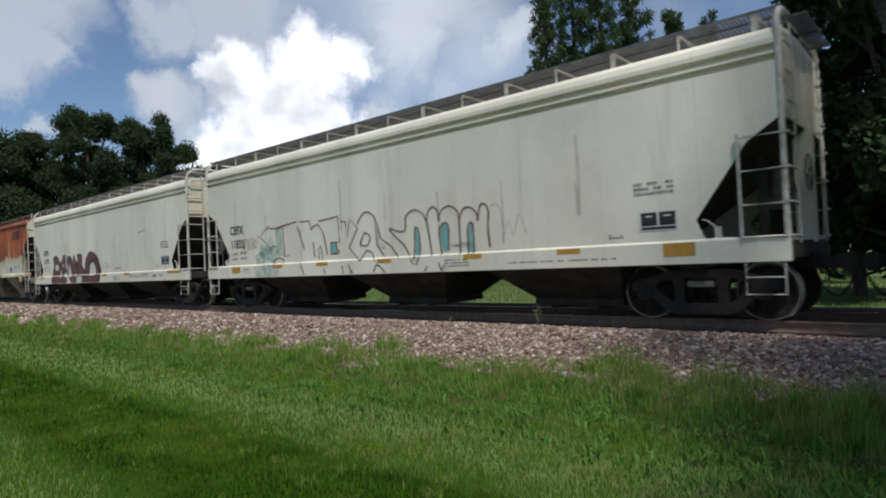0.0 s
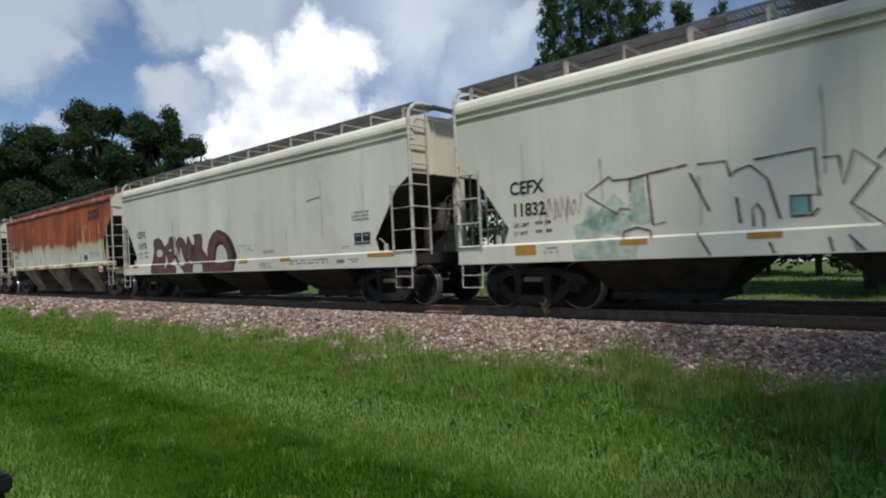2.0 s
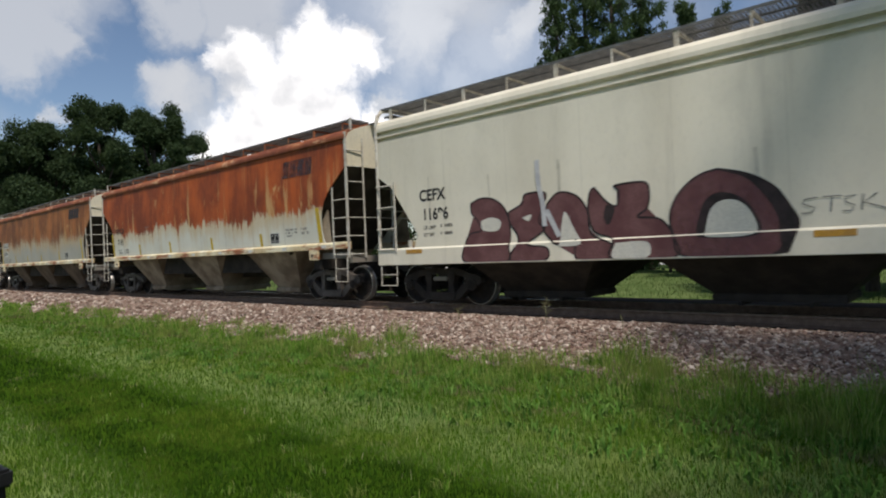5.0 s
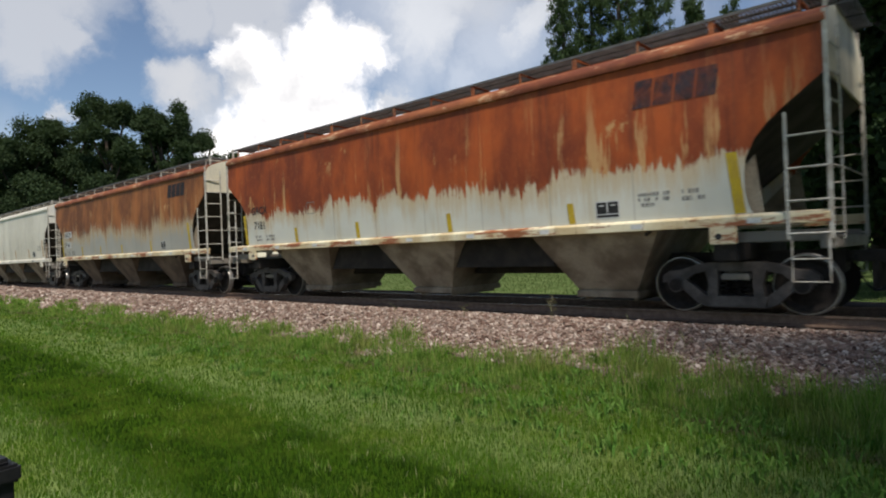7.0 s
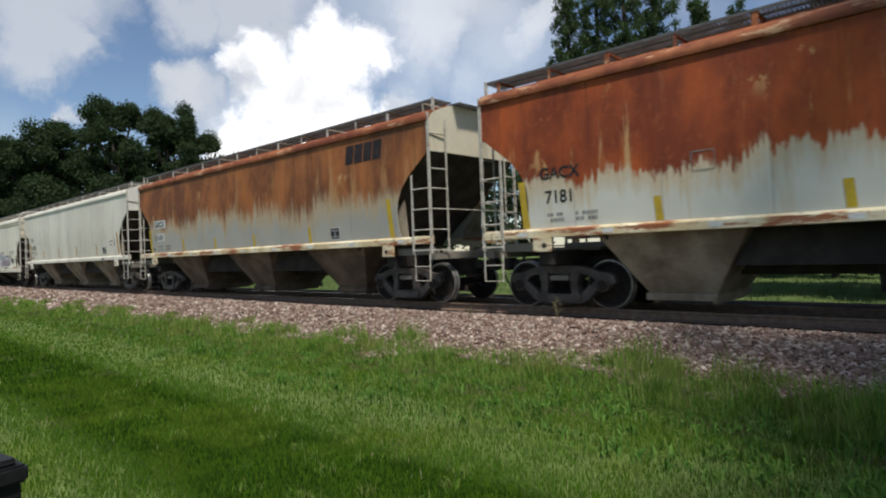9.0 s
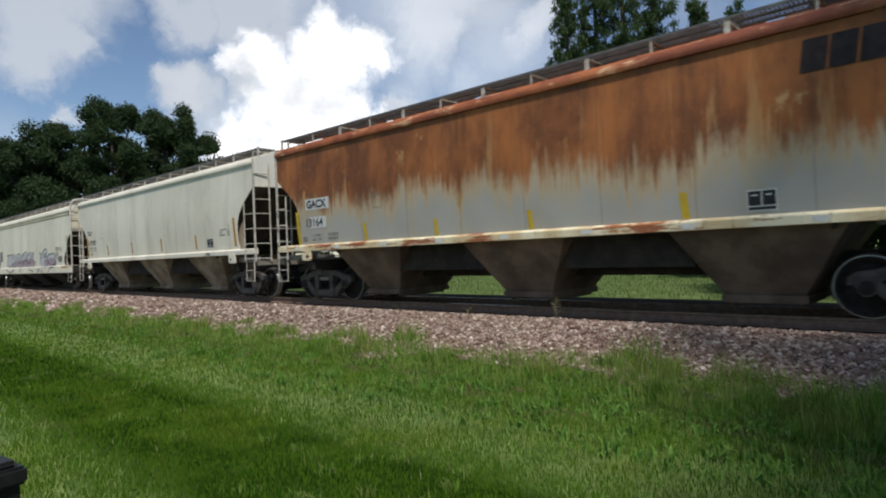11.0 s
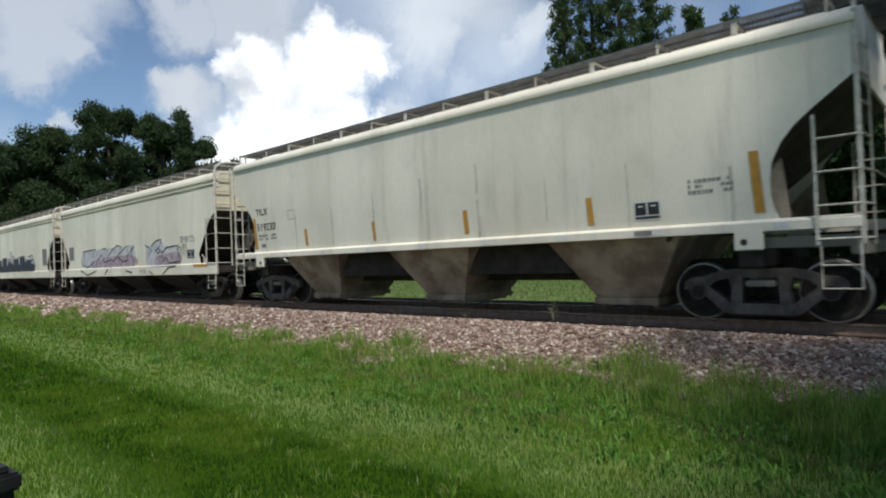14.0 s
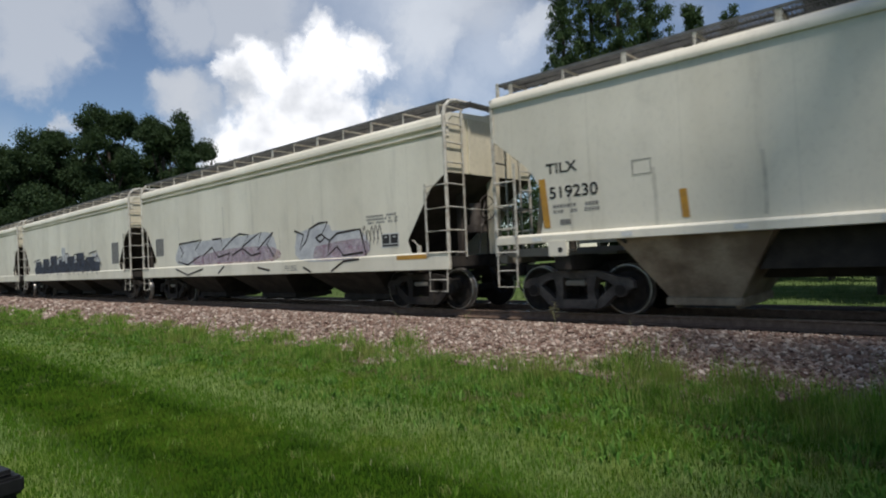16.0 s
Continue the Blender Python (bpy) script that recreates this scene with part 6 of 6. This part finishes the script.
PINE = "tall dark conifer beyond the track"
for i, (az, r, h, sp) in enumerate([(-30.2, 46, 22.5, 3.0), (-27.6, 47, 26, 3.2), (-25.2, 46, 26, 3.0), (-22.6, 48, 25.5, 3.0), (-18.9, 50, 20.8, 1.9), (-16.0, 52, 20.2, 1.6)]):
    x, y = at_bearing(az, r)
    conifer(x, y, h, sp, PINE, 80 + i, 30000)
for i, (az, r, h, sp, b) in enumerate([(-3.5, 22, 13.5, 3.0, 0.10), (-6.2, 24, 11.5, 2.3, 0.06), (0.5, 23, 13.5, 3.2, 0.1), (-9.6, 33, 8.0, 2.2, 0.1), (-13.2, 38, 7.0, 2.5, 0.08), (-17.0, 36, 6.0, 2.3, 0.08), (-21, 42, 6.5, 2.6, 0.08), (-25, 48, 6.0, 2.6, 0.08)]):
    x, y = at_bearing(az, r)
    tree(x, y, h, sp, "dark evergreen tree standing close behind the track" if r < 30 else "small leafy tree behind the track", 120 + i, b, 16000 if r < 30 else 9000, 0.16, LEAF_DARK if r < 30 else LEAF)


# ---- black post on the lawn ----
def build_post():
    x, y = at_bearing(-81.0, 2.9)
    post = tagged(new("post"), "black plastic post with a chamfered cap on the lawn", "post")
    post.matrix_basis = pose(x, y, ground_z(y), 0, 0, 10)
    bm = bmesh.new()
    soft_box(bm, -0.085, 0.085, -0.085, 0.085, 0.0, 1.0, 0.008)
    part("shaft", bm, PLASTIC, post)
    bm = bmesh.new()
    soft_box(bm, -0.105, 0.105, -0.105, 0.105, 0.985, 1.055, 0.012)
    soft_box(bm, -0.085, 0.085, -0.085, 0.085, 1.05, 1.08, 0.02)
    part("cap", bm, PLASTIC, post)


build_post()

# ---- ground cover ----
def height_at(ys):
    return np.interp(np.abs(ys), [p for p, _ in PROFILE], [q for _, q in PROFILE])


def spread_polar(rng, n, r0, r1, a0, a1):
    """Places round the spot where one would stand on the lawn, thinning out with distance."""
    r = np.exp(rng.uniform(np.log(r0), np.log(r1), n))
    a = np.radians(rng.uniform(a0, a1, n))
    return r * np.sin(a), -11.2 + r * np.cos(a), r


def build_ballast():
    rng = np.random.default_rng(3)
    x, y, r = spread_polar(rng, 420000, 6.5, 75, -86, 4)
    keep = (y > -4.0 + 0.35 * np.sin(x * 1.7) * np.sin(x * 0.53)) & (y < -1.38)
    x, y, r = x[keep][:52000], y[keep][:52000], r[keep][:52000]
    n = len(x)
    s = 0.015 + 0.027 * rng.random(n) ** 1.6
    s *= np.maximum(1, r / 16)
    cube = np.array([(a, b, c) for a in (-1, 1) for b in (-1, 1) for c in (-1, 1)], float)
    v = cube[None] * rng.uniform(0.55, 1.15, (n, 8, 3)) * s[:, None, None] * np.array([1.2, 1.0, 0.75])
    ang = rng.uniform(0, math.tau, n)
    t1 = rng.uniform(-0.7, 0.7, n)
    c, q = np.cos(ang)[:, None], np.sin(ang)[:, None]
    vx, vy, vz = v[..., 0] * c - v[..., 1] * q, v[..., 0] * q + v[..., 1] * c, v[..., 2]
    c, q = np.cos(t1)[:, None], np.sin(t1)[:, None]
    vx, vz = vx * c - vz * q, vx * q + vz * c
    z = height_at(y) + s * 0.25
    v = np.stack([vx + x[:, None], vy + y[:, None], vz + z[:, None]], -1).reshape(-1, 3)
    f = np.array([(0, 1, 3, 2), (4, 6, 7, 5), (0, 4, 5, 1), (2, 3, 7, 6), (0, 2, 6, 4), (1, 5, 7, 3)])
    f = (f[None] + 8 * np.arange(n)[:, None, None]).reshape(-1, 4)
    raw("ballast_stones", v, f, STONE, "stuff", "loose pinkish-grey crushed ballast stones along the track", "gravel")


def blades(name, x, y, h, w, mat, label, rng, lean=0.5):
    n = len(x)
    z = height_at(y) - 0.005
    a = rng.uniform(0, math.tau, n)
    dx, dy = np.cos(a) * w / 2, np.sin(a) * w / 2
    b = rng.uniform(0, math.tau, n)
    k = h * lean * rng.random(n)
    lx, ly = np.cos(b) * k, np.sin(b) * k
    base = np.stack([x, y, z], 1)
    d, up = np.stack([dx, dy, 0 * x], 1), np.stack([lx * 0.35, ly * 0.35, h * 0.6], 1)
    tip = np.stack([lx, ly, h * np.sqrt(np.maximum(0.2, 1 - (k / h) ** 2))], 1)
    v = np.stack([base - d, base + d, base + up + d * 0.75, base + up - d * 0.75, base + tip], 1).reshape(-1, 3)
    i = 5 * np.arange(n)[:, None]
    quads, tris = (i + np.array([0, 1, 2, 3])), (i + np.array([3, 2, 4]))
    raw(name, v, quads.tolist() + tris.tolist(), mat, "stuff", label, "grass")


def build_grass():
    rng = np.random.default_rng(8)
    x, y, r = spread_polar(rng, 360000, 1.2, 34, -100, 12)
    keep = y < -4.0
    x, y, r = x[keep], y[keep], r[keep]
    tuft = np.array([noise.noise((a * 2.3, b * 2.3, 0)) for a, b in zip(x[::1], y[::1])])
    h = (0.035 + 0.03 * rng.random(len(x)) + 0.03 * np.maximum(0, tuft)) * (1 + 0.02 * r)
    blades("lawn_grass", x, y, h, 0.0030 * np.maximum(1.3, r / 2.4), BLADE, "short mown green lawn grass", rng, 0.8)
    # ragged strip of tall grass at the foot of the ballast
    rng = np.random.default_rng(9)
    m = 1150
    tx = -np.exp(rng.uniform(np.log(0.6), np.log(46), m)) + 2.2
    ty = rng.uniform(-4.75, -3.55, m) + 0.22 * np.sin(tx * 1.3) + 0.15 * np.sin(tx * 3.1 + 1)
    th = rng.uniform(0.10, 0.33, m) * (1 + 0.45 * np.exp(-((tx + 8.6) / 0.8) ** 2) + 0.35 * np.exp(-((tx + 1.0) / 2.2) ** 2) + 0.25 * np.sin(tx * 2.1) * np.sin(tx * 0.9)) * np.where(ty < -4.5, 0.7, 1.0) * (0.55 + 0.95 * rng.random(m) ** 2)
    per = 48
    d = 0.05 + 0.03 * np.abs(tx) ** 0.6
    x = np.repeat(tx, per) + rng.normal(0, 1, m * per) * np.repeat(d, per)
    y = np.repeat(ty, per) + rng.normal(0, 0.10, m * per)
    h = np.repeat(th, per) * rng.uniform(0.45, 1.15, m * per)
    w = 0.0075 * np.maximum(1.0, np.hypot(x, y + 11.2) / 8)
    blades("tall_grass", x, y, h, w, TALL, "uncut yellow-green grass at the foot of the ballast", rng, 0.75)


def build_tufts():
    """Uneven clumps left standing between the mown lawn and the uncut strip."""
    rng = np.random.default_rng(31)
    m = 900
    r = np.exp(rng.uniform(np.log(3.2), np.log(16), m))
    a = np.radians(rng.uniform(-72, 4, m))
    cx, cy = r * np.sin(a), -11.2 + r * np.cos(a)
    keep = (cy < -4.6) & (cy > -9.2) & (rng.random(m) < np.interp(cy, [-9.2, -6.5, -4.6], [0.2, 0.7, 1.0]))
    cx, cy, r = cx[keep], cy[keep], r[keep]
    per, m = 34, int(keep.sum())
    tall = rng.uniform(0.06, 0.15, m) * np.interp(cy, [-9.2, -4.6], [0.7, 1.15])
    x = np.repeat(cx, per) + rng.normal(0, 0.055, m * per)
    y = np.repeat(cy, per) + rng.normal(0, 0.055, m * per)
    h = np.repeat(tall, per) * rng.uniform(0.5, 1.2, m * per)
    blades("grass_tufts", x, y, h, 0.0058 * np.maximum(1.0, np.repeat(r, per) / 6), TALL, "uneven clumps of longer grass on the lawn's edge", rng, 0.9)


def build_stems():
    """Pale seed stems and clover heads standing out of the lawn."""
    rng = np.random.default_rng(21)
    x, y, r = spread_polar(rng, 1700, 1.6, 22, -86, 6)
    clump = np.array([noise.noise((a * 0.9, b * 0.9, 4)) for a, b in zip(x, y)])
    keep = (y < -4.3) & (clump > -0.05)
    x, y, r = x[keep], y[keep], r[keep]
    blades("seed_stems", x, y, rng.uniform(0.05, 0.11, len(x)), 0.0032 * np.maximum(1.0, r / 3.2), STEM, "pale seed stems standing out of the lawn", rng, 0.45)
    # low broad-leaved weeds among the tall grass and on the lawn's edge
    rng = np.random.default_rng(22)
    m = 420
    cx, cy = -np.exp(rng.uniform(np.log(0.6), np.log(24), m)) + 2.0, rng.uniform(-6.6, -3.7, m)
    per = 22
    x = np.repeat(cx, per) + rng.normal(0, 0.07, m * per)
    y = np.repeat(cy, per) + rng.normal(0, 0.07, m * per)
    blades("broad_weeds", x, y, rng.uniform(0.05, 0.16, m * per), rng.uniform(0.018, 0.034, m * per), WEED, "low broad-leaved weeds in the uncut grass", rng, 1.1)


def build_field():
    rng = np.random.default_rng(12)
    n = 40000
    x, y = rng.uniform(-70, 4, n), rng.uniform(3.6, 26, n)
    blades("field_grass", x, y, rng.uniform(0.05, 0.20, n), rng.uniform(0.015, 0.035, n), FIELD_GRASS, "rough green grass beyond the track", rng, 0.8)


def weed(x, y, h, seed, bushy):
    rnd = random.Random(seed)
    bm = bmesh.new()
    tube(bm, [(0, 0, 0), (0.01, 0, h * 0.5), (rnd.uniform(-.03, .03), 0, h)], 0.004, 5)
    for i in range(bushy):
        z = h * (0.35 + 0.65 * i / max(1, bushy))
        a = i * 2.4
        tip = Vector((0.08 * math.cos(a), 0.08 * math.sin(a), z + 0.09))
        tube(bm, [(0.01, 0, z), tip], 0.003, 4)
        for k in range(3):
            p = tip + Vector((rnd.uniform(-.03, .03), rnd.uniform(-.03, .03), rnd.uniform(-.02, .03)))
            bm.faces.new([bm.verts.new(p + Vector(q)) for q in ((-.02, 0, 0), (0, 0.008, -.012), (.02, 0, 0.006), (0, -.008, .012))])
    ob = part("weed", bm, DRY_STEM, None)
    ob.matrix_basis = pose(x, y, height_at(np.array([y]))[0])
    tagged(ob, "spindly dry weed growing out of the ballast", "weed", "weeds in the ballast")


build_ballast()
build_grass()
build_stems()
build_tufts()
build_field()
for i, (x, y, h, n) in enumerate([(-4.2, -2.35, 0.22, 0), (-5.75, -2.1, 0.30, 7), (-7.7, -2.2, 0.16, 4), (-3.1, -3.0, 0.2, 3), (-9.6, -2.3, 0.15, 3)]):
    weed(x, y, h * 1.3, 200 + i, n)


# ---- what moves ----
def run(t):
    """Metres that the train has rolled by t seconds."""
    return 5.0611 * t - 0.0853630 * t ** 2 / 16 + 0.2332591 * t ** 3 / 256 - 0.1173886 * t ** 4 / 4096


def motions():
    for x, car in CARS:
        walk(car, [(0.5 * k, pose(x + run(0.5 * k), 0, 0)) for k in range(33)])
    for axle, x in TURNING:
        walk(axle, [(0.1 * k, pose(x, 0, 0.464, 0, math.degrees(run(0.1 * k) / 0.464), 0)) for k in range(161)])


motions()
